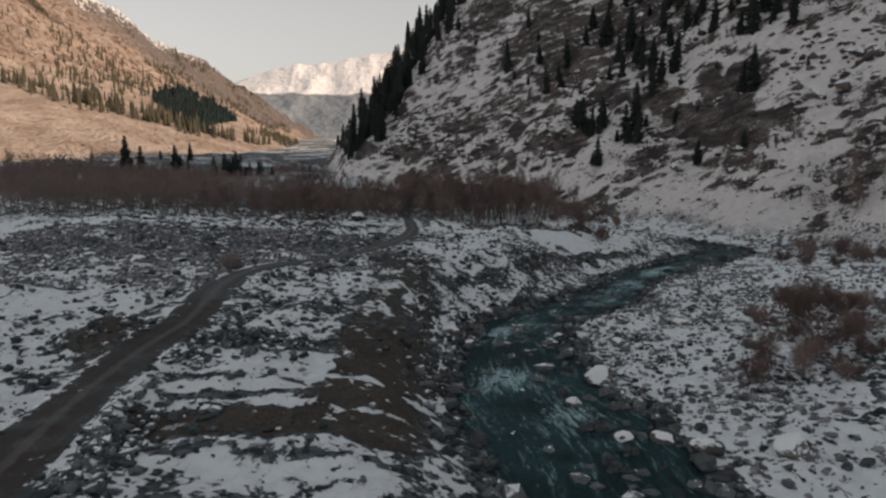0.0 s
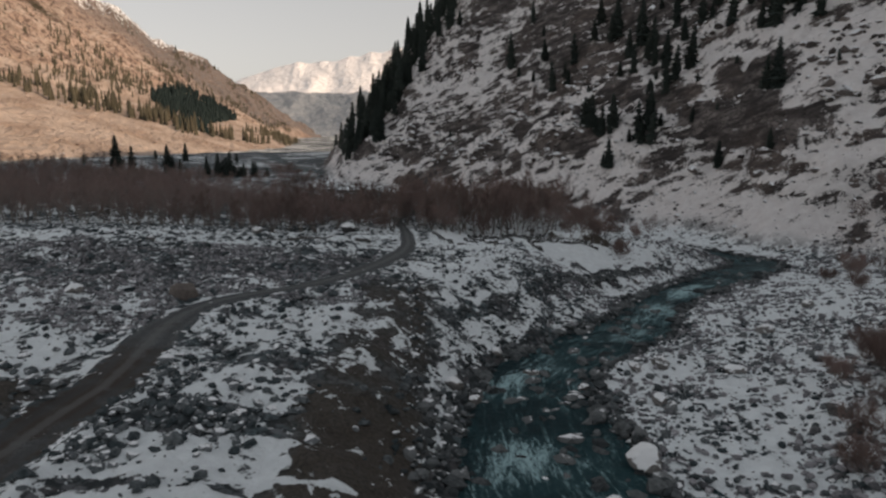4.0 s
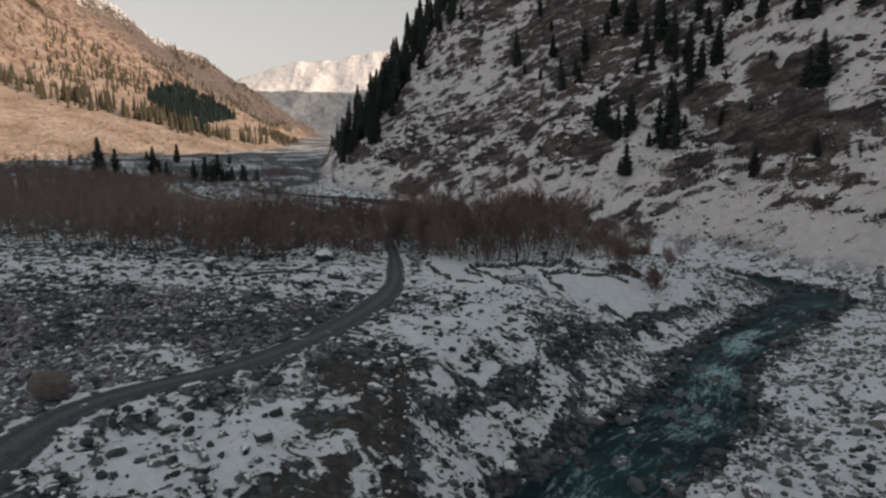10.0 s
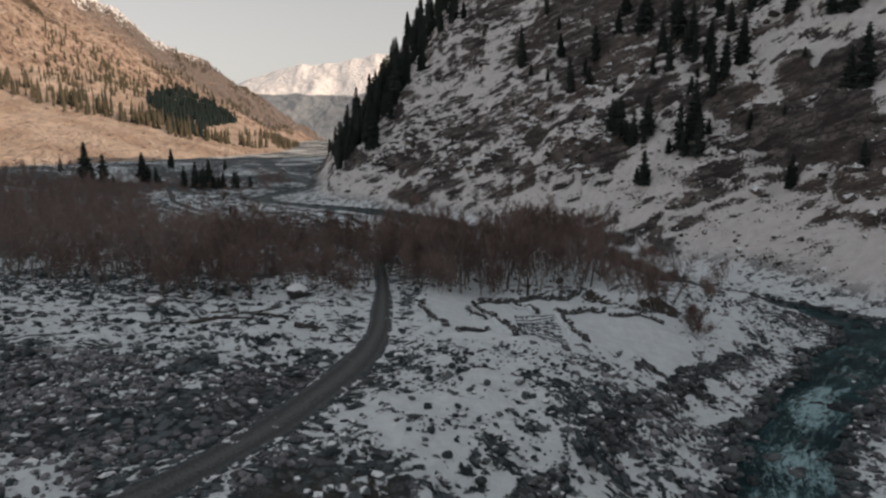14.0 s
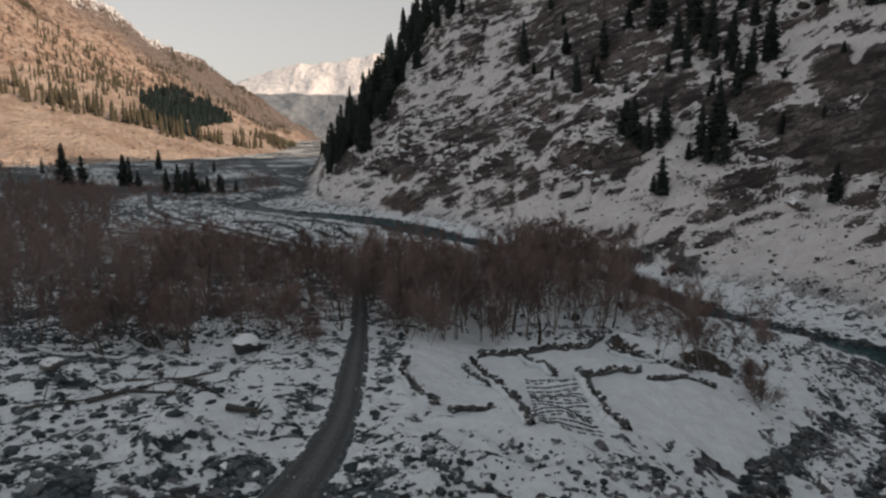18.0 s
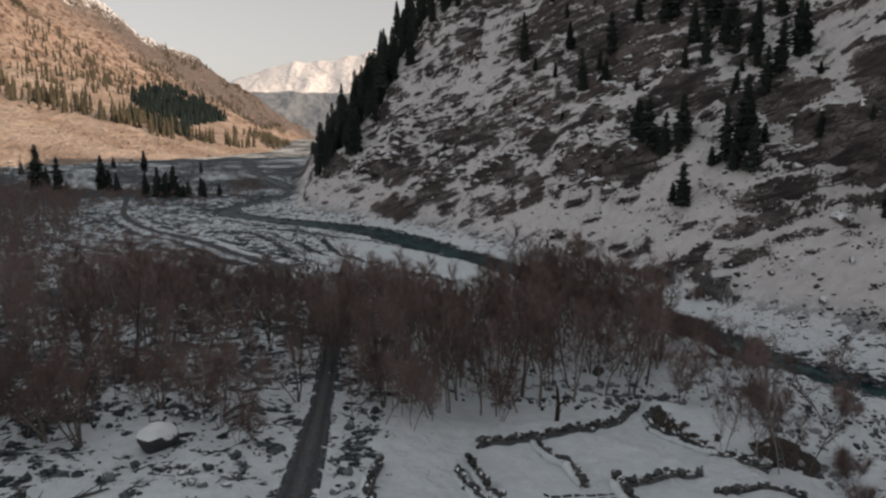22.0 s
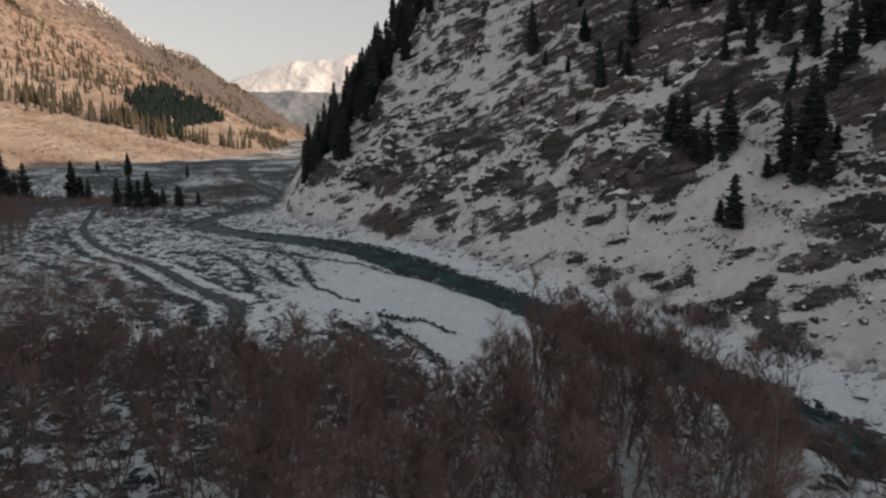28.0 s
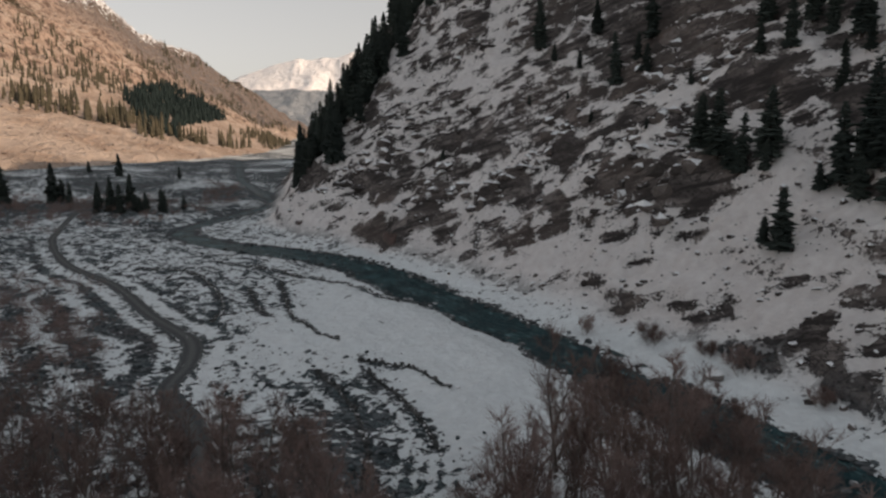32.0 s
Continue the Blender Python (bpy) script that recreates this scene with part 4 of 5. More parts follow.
def rubble(name, x, y, size, seed, label, material, sink=0.25, z=None):
    """Many angular stones in one mesh."""
    rng = np.random.default_rng(seed)
    n = len(x)
    z = ground_z(x, y) if z is None else z
    sc = size[:, None] * np.stack([rng.uniform(0.7, 1.35, n), rng.uniform(0.6, 1.1, n), rng.uniform(0.4, 0.8, n)], -1) * 0.5
    v = ICO_V[None] * (1 + rng.normal(0, 0.22, (n, 12, 1))) * sc[:, None]
    a, t = rng.uniform(0, 2 * math.pi, n), rng.normal(0, 0.25, n)
    ct, st = np.cos(t)[:, None], np.sin(t)[:, None]
    v = np.stack([v[..., 0], v[..., 1] * ct - v[..., 2] * st, v[..., 1] * st + v[..., 2] * ct], -1)
    ca, sa = np.cos(a)[:, None], np.sin(a)[:, None]
    v = np.stack([v[..., 0] * ca - v[..., 1] * sa + x[:, None], v[..., 0] * sa + v[..., 1] * ca + y[:, None], v[..., 2] + (z + sc[:, 2] * (1 - 2 * sink))[:, None]], -1)
    f = ICO_F[None] + (np.arange(n) * 12)[:, None, None]
    ob = new(name, mesh_of(name, v.reshape(-1, 3), f.reshape(-1, 3), material))
    return tagged(ob, label, "stones", kind="stuff")


def boulder_mesh(seed, name="boulder", stone=None, cuts_n=9, fine=3):
    """A unit boulder: a split icosahedron, faceted and worn."""
    rng = np.random.default_rng(seed)
    bm = bmesh.new()
    bmesh.ops.create_icosphere(bm, subdivisions=fine, radius=1.0)
    cuts = [(Vector(rng.normal(0, 1, 3)).normalized(), rng.uniform(0.55, 0.85)) for _ in range(cuts_n)]
    for v in bm.verts:
        for nrm, lim in cuts:
            over = v.co.dot(nrm) - lim
            if over > 0:
                v.co -= nrm * over * 0.92
        v.co *= 1 + 0.07 * noise.noise(v.co * 2.3 + Vector((seed, 0, 0))) + 0.03 * noise.noise(v.co * 6.0)
    me = bpy.data.meshes.new(name)
    bm.to_mesh(me)
    bm.free()
    me.materials.append(M_BOULDER if stone is None else stone)
    return me


def inside(poly, x, y):
    res = np.zeros(np.shape(x), bool)
    for i in range(len(poly)):
        (x0, y0), (x1, y1) = poly[i], poly[i - 1]
        c = (y0 > y) != (y1 > y)
        res ^= c & (x < (x1 - x0) * (y - y0) / (y1 - y0 + 1e-12) + x0)
    return res


def scatter(poly, count, gap, seed, taken=None):
    """Places in a plan polygon, at least gap apart."""
    rng = np.random.default_rng(seed)
    xs, ys = [p[0] for p in poly], [p[1] for p in poly]
    out, tries = [], 0
    taken = taken if taken is not None else []
    while len(out) < count and tries < count * 40:
        tries += 1
        x, y = rng.uniform(min(xs), max(xs)), rng.uniform(min(ys), max(ys))
        if not inside(poly, np.array(x), np.array(y)):
            continue
        if any((x - a) ** 2 + (y - b) ** 2 < gap * gap for a, b in taken):
            continue
        out.append((x, y))
        taken.append((x, y))
    return out


def gz(x, y):
    return float(ground_z(x, y)[0])


def put_all(kinds, places, scale, seed, tilt=2.5):
    """Set copies of some ready-built things at places on the ground; the first of each kind is itself placed."""
    rng = np.random.default_rng(seed)
    used = set()
    for i, (x, y) in enumerate(places):
        k = kinds[i % len(kinds)]
        m = pose(x, y, gz(x, y), rng.normal(0, tilt), rng.normal(0, tilt), rng.uniform(0, 360)) @ Matrix.Scale(rng.uniform(*scale), 4)
        if k.name in used:
            copy_thing(k, m)
        else:
            k.matrix_basis = m
            used.add(k.name)


# ---------------------------------------------------------------- bare wood across the valley
WOOD_G = "bare trees of the valley wood"
tall_trees = [bare_tree(100 + i, h, st, sp, 6, label="leafless tree with pale stems and reddish-brown twigs", group=WOOD_G)
              for i, (h, st, sp) in enumerate([(12.5, 2, 3.1), (11.5, 3, 2.8), (13.0, 1, 3.6), (10.5, 2, 3.0), (12.0, 2, 3.3), (10.0, 3, 2.6), (11.0, 2, 3.1)])]
WOOD_A = [(-14, 178), (-40, 171), (-62, 177), (-92, 184), (-128, 196), (-138, 222), (-95, 218), (-60, 208), (-36, 210), (-20, 208), (-15, 195)]
WOOD_B = [(-6, 172), (4, 170), (14, 174), (24, 180), (30, 189), (33, 203), (29, 216), (21, 226), (14, 222), (9, 206), (4, 199), (-4, 196), (-12, 197), (-10, 192), (-8, 188)]
WOOD_M = [(-15, 181), (-5, 178), (2, 198), (-5, 214), (-26, 216), (-32, 209), (-16, 197)]
taken = [(p[0], p[1]) for p in ROAD_C if p[1] < 180]
put_all(tall_trees, scatter(WOOD_B, 125, 2.5, 5, taken), (0.86, 1.12), 8)
mixed = scatter(WOOD_M, 42, 2.4, 15, taken) + scatter(WOOD_A, 160, 3.1, 6, taken)
for i, (x, y) in enumerate([q for q in mixed if q[0] > -42]):
    copy_thing(tall_trees[i % 7], pose(x, y, gz(x, y), 2.5 * math.sin(3.1 * i), 2.5 * math.cos(1.7 * i), 137.5 * i) @ Matrix.Scale((0.70 if x > -34 else 0.92) + 0.28 * ((i * 37) % 23) / 23, 4))


def joined_trees(name, kinds, places, scale, label, category, every=3):
    """Trees too far off to tell apart, joined: some of the twigs and all stems."""
    for piece, mat in (("crown", M_TWIG), ("stem", M_BARK)):
        V, F, k0 = [], [], 0
        for i, (x, y) in enumerate(places):
            a, s = i * 2.4, scale[0] + (scale[1] - scale[0]) * ((i * 37) % 17) / 17
            for c in kinds[i % len(kinds)].children:
                if not c.name.startswith(piece):
                    continue
                co = np.empty(len(c.data.vertices) * 3, np.float32)
                c.data.vertices.foreach_get("co", co)
                co = co.reshape(-1, 3)
                if piece == "crown":
                    co = co.reshape(-1, 4, 3)[::every].reshape(-1, 3)
                    fc = (np.array([[0, 1, 3], [1, 2, 3], [2, 0, 3]])[None] + (np.arange(len(co) // 4) * 4)[:, None, None]).reshape(-1, 3)
                else:
                    fc = np.empty(len(c.data.loops), np.int32)
                    c.data.loops.foreach_get("vertex_index", fc)
                    fc = fc.reshape(-1, 4)
                p = np.stack([co[:, 0] * math.cos(a) - co[:, 1] * math.sin(a), co[:, 0] * math.sin(a) + co[:, 1] * math.cos(a), co[:, 2]], -1) * s
                V.append(p + np.array([x, y, gz(x, y)]))
                F.append(fc + k0)
                k0 += len(co)
        tagged(new(name + "_" + piece, mesh_of(name + "_" + piece, np.concatenate(V), np.concatenate(F), mat)), label, category, kind="stuff")


WOOD_C = [(-100, 208), (-74, 222), (-80, 250), (-104, 300), (-125, 348), (-165, 410), (-270, 420), (-250, 300), (-180, 215)]
joined_trees("far_bare_wood", tall_trees, scatter(WOOD_C, 400, 3.8, 16), (0.9, 1.25), "brown leafless wood on the far valley side", "wood")
joined_trees("left_bare_wood", tall_trees, [q for q in mixed if q[0] <= -42], (0.92, 1.2), "dense brown leafless wood away from the track", "wood", 2)
WOOD_D = [(-62, 210), (-15, 209), (-22, 226), (-36, 236), (-62, 232)]
WOOD_E = [(-215, 400), (-245, 470), (-260, 560), (-330, 640), (-470, 620), (-420, 430), (-300, 380)]
joined_trees("distant_bare_wood", tall_trees[:3], scatter(WOOD_E, 110, 9.0, 20), (0.9, 1.3), "dark brown leafless wood at the valley's far side", "wood")
joined_trees("low_thicket", tall_trees, scatter(WOOD_D, 120, 2.4, 18), (0.42, 0.72), "low brown leafless thicket behind the wood", "thicket")

# pale crooked trees along the wood's edge
edge_trees = [bare_tree(150 + i, h, st, sp, 6, label="crooked pale-barked bare tree at the wood's edge", group="pale edge trees", lean=0.42, stem_r=0.15)
              for i, (h, st, sp) in enumerate([(9.5, 3, 2.8), (8.5, 4, 2.4), (10.0, 2, 3.0)])]
put_all(edge_trees, [(-30.6, 161), (-27.3, 160), (-33, 162), (-42, 168), (-38, 166), (-48, 170), (-55, 173), (-64, 174), (-20, 170), (-74, 179), (-24, 168), (-84, 182),
                     (-12, 172), (-3, 170), (8, 172), (-36, 158), (-40.5, 160), (-46, 163), (-52, 165), (-35, 165), (-29, 165), (-58, 168)], (0.7, 1.05), 9, 5)

# thin young trees in front of the wood and on the bank beside the fields
young = [bare_tree(170 + i, h, st, sp, 5, label="thin grey young tree without leaves", group="young trees", lean=0.30, stem_r=0.075, thick=0.013)
         for i, (h, st, sp) in enumerate([(6.5, 2, 1.7), (5.5, 3, 1.5), (7.5, 1, 2.0), (6.0, 2, 1.9)])]
yp = scatter([(-46, 164), (-16, 160), (-13, 176), (-30, 180), (-50, 174)], 20, 2.6, 171, taken) + scatter([(-6, 167), (-1, 163), (3, 170), (10, 171), (13, 176), (-5, 176)], 12, 2.4, 172, taken)
yp += scatter([(24, 170), (31, 163), (38, 160), (46, 172), (54, 190), (44, 200), (32, 192), (28, 180)], 13, 3.0, 173, taken)
put_all(young, yp, (0.7, 1.15), 174, 6)
for i, (x, y) in enumerate([(28.2, 160.4), (29.6, 161.2), (31, 160.6), (32.2, 161.8), (33.4, 161), (27, 163), (33.5, 166)]):
    copy_thing(young[(2, 0)[i % 2]], pose(x, y, gz(x, y), 4 * math.sin(i), 3 * math.cos(2 * i), 77 * i) @ Matrix.Diagonal((0.85, 0.85, 1.15 + 0.1 * (i % 3), 1)))

for i, (x, y) in enumerate([(100.5, 172.5), (103, 170), (106, 173), (98, 178), (108, 168), (104, 178), (99, 166), (111, 172)]):
    copy_thing(young[i % 4], pose(x, y, gz(x, y), 5 * math.sin(i), 4 * math.cos(2 * i), 61 * i) @ Matrix.Scale(1.1 + 0.12 * (i % 3), 4))

# small standing dead trunk in the field
dead = new("dead_trunk")
child("trunk", mesh_of("trunk", *tubes([(0, 0, -0.3, 0.1, 0, 1.6, 0.26, 0.20), (0.1, 0, 1.6, 0.0, 0.1, 3.2, 0.20, 0.14), (0.05, 0.05, 1.5, 0.75, 0.2, 2.1, 0.12, 0.09), (0.75, 0.2, 2.1, 0.85, 0.2, 3.0, 0.09, 0.04), (0, 0.1, 3.2, -0.4, 0.2, 4.3, 0.12, 0.03)], 7), M_FIRBARK, True), dead)
tagged(dead, "dark broken tree trunk standing in snow", "tree trunk").matrix_basis = pose(13.9, 171, gz(13.9, 171))

# ---------------------------------------------------------------- firs
firs = [fir_tree(200 + i, h, r, label="tall narrow dark green fir", group="firs on the rock flank") for i, (h, r) in enumerate([(18, 1.0), (15.5, 1.5), (17, 0.7), (14, 2.0)])]
lone = [(35.8, 409, 1.12), (52.5, 364, 1.0), (58, 363.5, 0.5), (49, 422, 0.9), (52, 391, 0.55), (63.5, 369, 1.0), (69.8, 281.6, 0.6), (78.6, 357, 1.05), (87, 334, 1.05), (90, 327, 0.95),
        (88.5, 303, 0.8), (99, 313, 0.85), (94, 290, 0.7), (73.5, 371, 0.65), (59.5, 279, 0.6), (104, 247, 1.0), (106, 243, 0.85), (60.5, 315, 0.7), (79, 274, 0.6), (1.7, 391, 0.5)]
lone += [(-15, 446.5, 0.95), (-5, 472, 1.0), (8, 456, 1.1), (73.3, 277, 0.65), (75.5, 273.5, 0.65), (89, 290, 0.85), (93.4, 289, 0.8), (96, 223, 0.5), (86, 235, 0.45), (88, 288, 0.7), (62, 276, 0.5), (81, 298, 0.6)]
lone += [(59.6, 303.5, 0.7), (62.6, 298.5, 0.8), (64.8, 292.6, 0.75), (61.2, 300.5, 0.6), (66.4, 295, 0.7), (73, 281, 0.95), (71.6, 272.6, 0.9), (74, 268.8, 0.95), (76.5, 279, 0.9), (60.7, 275, 0.72), (74.8, 322, 0.8), (57.8, 353.5, 0.7), (57.7, 308.4, 0.6), (84.9, 288.5, 0.8), (86.5, 308, 0.45), (87, 324, 0.9), (81.6, 358, 1.0), (79.7, 317.5, 0.8)]
rng_f = np.random.default_rng(77)
spots = [(x, y, s) for x, y, s in lone]
seen = [(x, y) for x, y, _ in lone]
SPUR = [(-100, 605), (-80, 540), (-66, 468), (-46, 427), (-44, 450), (-32, 441), (-25, 447), (-25, 476), (-12, 481), (2, 456), (11, 458), (16, 560), (-13, 592), (-53, 604)]
UPPER = [(74, 385), (80, 345), (86, 318), (95, 296), (106, 306), (118, 262), (150, 240), (175, 300), (140, 400), (100, 430)]
spur_spots = [(x, y, float(rng_f.uniform(0.6, 1.5))) for x, y in scatter(SPUR, 125, 5.6, 31, seen)]
SPUR_FACE = [(-68, 462), (-51, 427), (-40, 420), (-32, 427), (-30, 438), (-23, 446), (-20, 476), (-17, 515), (-36, 513), (-50, 470)]
spots += [(x, y, float(rng_f.uniform(0.6, 1.15))) for x, y in scatter(SPUR_FACE, 75, 2.8, 34)]
spots += [(x, y, float(rng_f.uniform(0.6, 1.05))) for x, y in scatter(UPPER, 95, 5.0, 32, seen)]
spots += [(x, y, float(rng_f.uniform(0.18, 0.4))) for x, y in scatter([(40, 330), (70, 270), (95, 225), (120, 225), (100, 300), (60, 420), (20, 420)], 14, 11.0, 33, seen)]
used = set()
for i, (x, y, s) in enumerate(spots):
    k = firs[i % 4]
    broad = 1.15 if s > 0.72 else 1.5
    m = pose(x, y, gz(x, y), rng_f.normal(0, 1.5), rng_f.normal(0, 1.5), rng_f.uniform(0, 360)) @ Matrix.Diagonal((s * broad, s * broad, s, 1))
    if k.name in used:
        copy_thing(k, m)
    else:
        k.matrix_basis = m
        used.add(k.name)


def joined_firs(name, spots, label):
    """Firs of a far wood in one mesh."""
    V, F, k0 = [], [], 0
    for i, (x, y, s) in enumerate(spots):
        a = i * 2.4
        src = [c for c in firs[i % 4].children if c.name.startswith("crown")][0].data
        co = np.empty(len(src.vertices) * 3, np.float32)
        src.vertices.foreach_get("co", co)
        co = co.reshape(-1, 3)
        fc = np.empty(len(src.loops), np.int32)
        src.loops.foreach_get("vertex_index", fc)
        V.append(np.stack([co[:, 0] * math.cos(a) - co[:, 1] * math.sin(a), co[:, 0] * math.sin(a) + co[:, 1] * math.cos(a), co[:, 2]], -1) * np.array([s * 1.15, s * 1.15, s]) + np.array([x, y, gz(x, y)]))
        F.append(fc.reshape(-1, 3) + k0)
        k0 += len(co)
    return tagged(new(name, mesh_of(name, np.concatenate(V), np.concatenate(F), M_NEEDLE)), label, "forest", kind="stuff")


joined_firs("spur_fir_forest", spur_spots, "dark fir forest on the ridge of the spur")

# firs on the valley floor
floor_firs = [(-230, 494, 1.45), (-222, 500, 1.35), (-197, 509, 1.55), (-176, 478, 0.6), (-150, 466, 0.85), (-142, 458, 0.95), (-135, 462, 0.95), (-127, 466, 0.9), (-188, 500, 0.6),
              (-206, 480, 0.5), (-312, 752, 1.3), (-200, 670, 0.8), (-160, 474, 0.7), (-240, 520, 0.9), (-330, 640, 1.2), (-120, 474, 0.6), (-260, 700, 1.0), (-148, 470, 0.8), (-139, 466, 1.0), (-131, 459, 0.8), (-145, 475, 0.9), (-155, 462, 0.6), (-224, 490, 1.2), (-233, 505, 1.0), (-198, 503, 1.1), (-124, 462, 0.7), (-137, 474, 0.8)]
for i, (x, y, s) in enumerate(floor_firs):
    ob = copy_thing(firs[i % 4], pose(x, y, gz(x, y), 0, 0, 40 * i) @ Matrix.Diagonal((s * 1.25, s * 1.25, s * 0.92, 1)))
    tagged(ob, "dark fir standing on the snowy valley floor", group="firs on the valley floor")

# forest on the far sunlit mountain
def far_forest(name, sheet, polys, seed, label, material, broad=1.0):
    X, Y, Z = SHEETS[sheet]
    rng = np.random.default_rng(seed)
    V, F = [], []
    k = 0
    for poly, count, lo, hi in polys:
        idx = np.nonzero(inside(poly, X, Y).ravel())[0]
        if not len(idx):
            continue
        for j in rng.choice(idx, count):
            x, y, z = X.flat[j] + rng.uniform(-5, 5), Y.flat[j] + rng.uniform(-8, 8), Z.flat[j] - 1.5
            if broad < 1.2 and vnoise(np.array(x / 95), np.array(y / 95), 57) < 0.42:
                continue
            h = rng.uniform(lo, hi)
            for f0, f1, r in ((0.05, 0.45, 0.115), (0.28, 0.72, 0.09), (0.52, 1.0, 0.065)):
                a = rng.uniform(0, 6.28) + np.arange(6) * 1.047
                rr = h * r * max(broad, 1.3) * rng.uniform(0.7, 1.25, 6)
                V += [(x + rr[i] * math.cos(a[i]), y + rr[i] * math.sin(a[i]), z + h * (f0 + rng.uniform(-0.03, 0.03))) for i in range(6)]
                V.append((x, y, z + h * f1))
                F += [(k + i, k + (i + 1) % 6, k + 6) for i in range(6)]
                k += 7
    return tagged(new(name, mesh_of(name, V, F, material)), label, "forest", kind="stuff")


M_FARNEEDLE = needle_material("far_fir_needles", (0.040, 0.042, 0.032), (0.120, 0.105, 0.070))
# darker copy of the needles: the hollow's shade is put into their colour
M_SHADEFIR = needle_material("dense_fir_needles", (0.010, 0.020, 0.020), (0.026, 0.042, 0.040))
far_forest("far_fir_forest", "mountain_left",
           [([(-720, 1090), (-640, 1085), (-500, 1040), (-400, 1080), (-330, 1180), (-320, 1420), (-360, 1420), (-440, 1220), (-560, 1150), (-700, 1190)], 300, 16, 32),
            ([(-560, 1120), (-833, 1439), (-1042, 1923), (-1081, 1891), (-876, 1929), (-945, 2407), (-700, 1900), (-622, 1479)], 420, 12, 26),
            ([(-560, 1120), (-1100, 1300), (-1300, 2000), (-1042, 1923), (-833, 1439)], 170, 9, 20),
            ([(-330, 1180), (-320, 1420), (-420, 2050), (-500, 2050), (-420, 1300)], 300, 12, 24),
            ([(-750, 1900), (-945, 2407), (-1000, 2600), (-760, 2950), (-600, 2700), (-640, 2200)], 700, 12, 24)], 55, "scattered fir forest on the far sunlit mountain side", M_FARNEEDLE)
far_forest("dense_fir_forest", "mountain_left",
           [([(-430, 1120), (-622, 1479), (-753, 1917), (-788, 2166), (-735, 2214), (-617, 2052), (-423, 1230), (-380, 1130)], 1500, 13, 27)], 56, "dense fir forest in a hollow of the far mountain, coloured dark for shade", M_SHADEFIR, 1.5)

# rocks and dark bushes on the sunlit apron
AX, AY, AZ = (a[2:95].ravel() for a in SHEETS["mountain_left"])
ra = np.random.default_rng(58)
pick = ra.choice(np.nonzero((AY > 500) & (AY < 1600))[0], 900)
M_APRON = stone_material("sunlit_apron_stone", (0.16, 0.12, 0.10), (0.42, 0.34, 0.29), 0.05)
rubble("apron_rocks", AX[pick], AY[pick], 1.2 + 4.5 * ra.random(900) ** 3, 59, "pale fallen rocks scattered over the sunlit apron", M_APRON, 0.3, AZ[pick])

# ---------------------------------------------------------------- shrubs
bush_kinds = [bare_tree(300 + i, h, 5, sp, 4, name="bare_shrub", label="dense dark brown leafless shrub", category="shrub", group="shrubs by the river", lean=0.75, stem_r=0.05, thick=0.015)
              for i, (h, sp) in enumerate([(3.2, 1.1), (2.6, 1.0), (3.8, 1.2)])]
bp = scatter([(29, 61), (29, 68), (35, 78), (46, 88), (56, 92), (52, 76), (40, 64), (34, 60)], 19, 2.6, 41) + scatter([(62, 120), (72, 150), (86, 150), (84, 118)], 10, 4.0, 42)
bp += [(-14, 160), (36, 156), (47, 268), (30, 285), (-14, 366), (-50, 401), (50, 262), (40, 276), (56, 250)]
bp += scatter([(22, 178), (44, 190), (52, 205), (40, 226), (34, 200)], 13, 3.4, 43) + scatter([(30, 163), (40, 160), (46, 170), (44, 182), (34, 178)], 3, 2.6, 49)
put_all(bush_kinds, bp, (0.7, 1.25), 44, 4)
far_bush = [(x, y) for x, y in scatter([(-300, 470), (-130, 455), (-110, 470), (-120, 500), (-260, 540)], 130, 4, 45)]
far_bush += scatter([(-84, 300), (-52, 262), (-40, 246), (-62, 240), (-100, 268)], 46, 3.0, 146)
far_bush += scatter([(-170, 250), (-60, 240), (-48, 262), (-70, 300), (-110, 330), (-180, 340)], 110, 4, 46)
far_bush += scatter([(-250, 440), (-150, 380), (-112, 410), (-112, 455), (-240, 500)], 80, 4, 47) + scatter([(-128, 520), (-102, 440), (-100, 500), (-118, 560), (-170, 640)], 40, 4, 48)
V, F, k0 = [], [], 0
for i, (x, y) in enumerate(far_bush):
    src = [c for c in bush_kinds[i % 3].children if c.name.startswith("crown")][0].data
    co = np.empty(len(src.vertices) * 3, np.float32)
    src.vertices.foreach_get("co", co)
    co = co.reshape(-1, 4, 3)[::9].reshape(-1, 3)
    a = i * 1.7
    s = 0.9 + 0.5 * ((i * 37) % 10) / 10
    V.append(np.stack([co[:, 0] * math.cos(a) - co[:, 1] * math.sin(a), co[:, 0] * math.sin(a) + co[:, 1] * math.cos(a), co[:, 2]], -1) * s * np.array([1.3, 1.3, 1.0]) + np.array([x, y, gz(x, y)]))
    n4 = len(co) // 4
    F.append((np.array([[0, 1, 3], [1, 2, 3], [2, 0, 3]])[None] + (np.arange(n4) * 4)[:, None, None]).reshape(-1, 3) + k0)
    k0 += len(co)
tagged(new("scrub", mesh_of("scrub", np.concatenate(V), np.concatenate(F), M_TWIG)), "low brown scrub on the far valley floor", "scrub", kind="stuff")

# ---------------------------------------------------------------- stones
rs = np.random.default_rng(500)


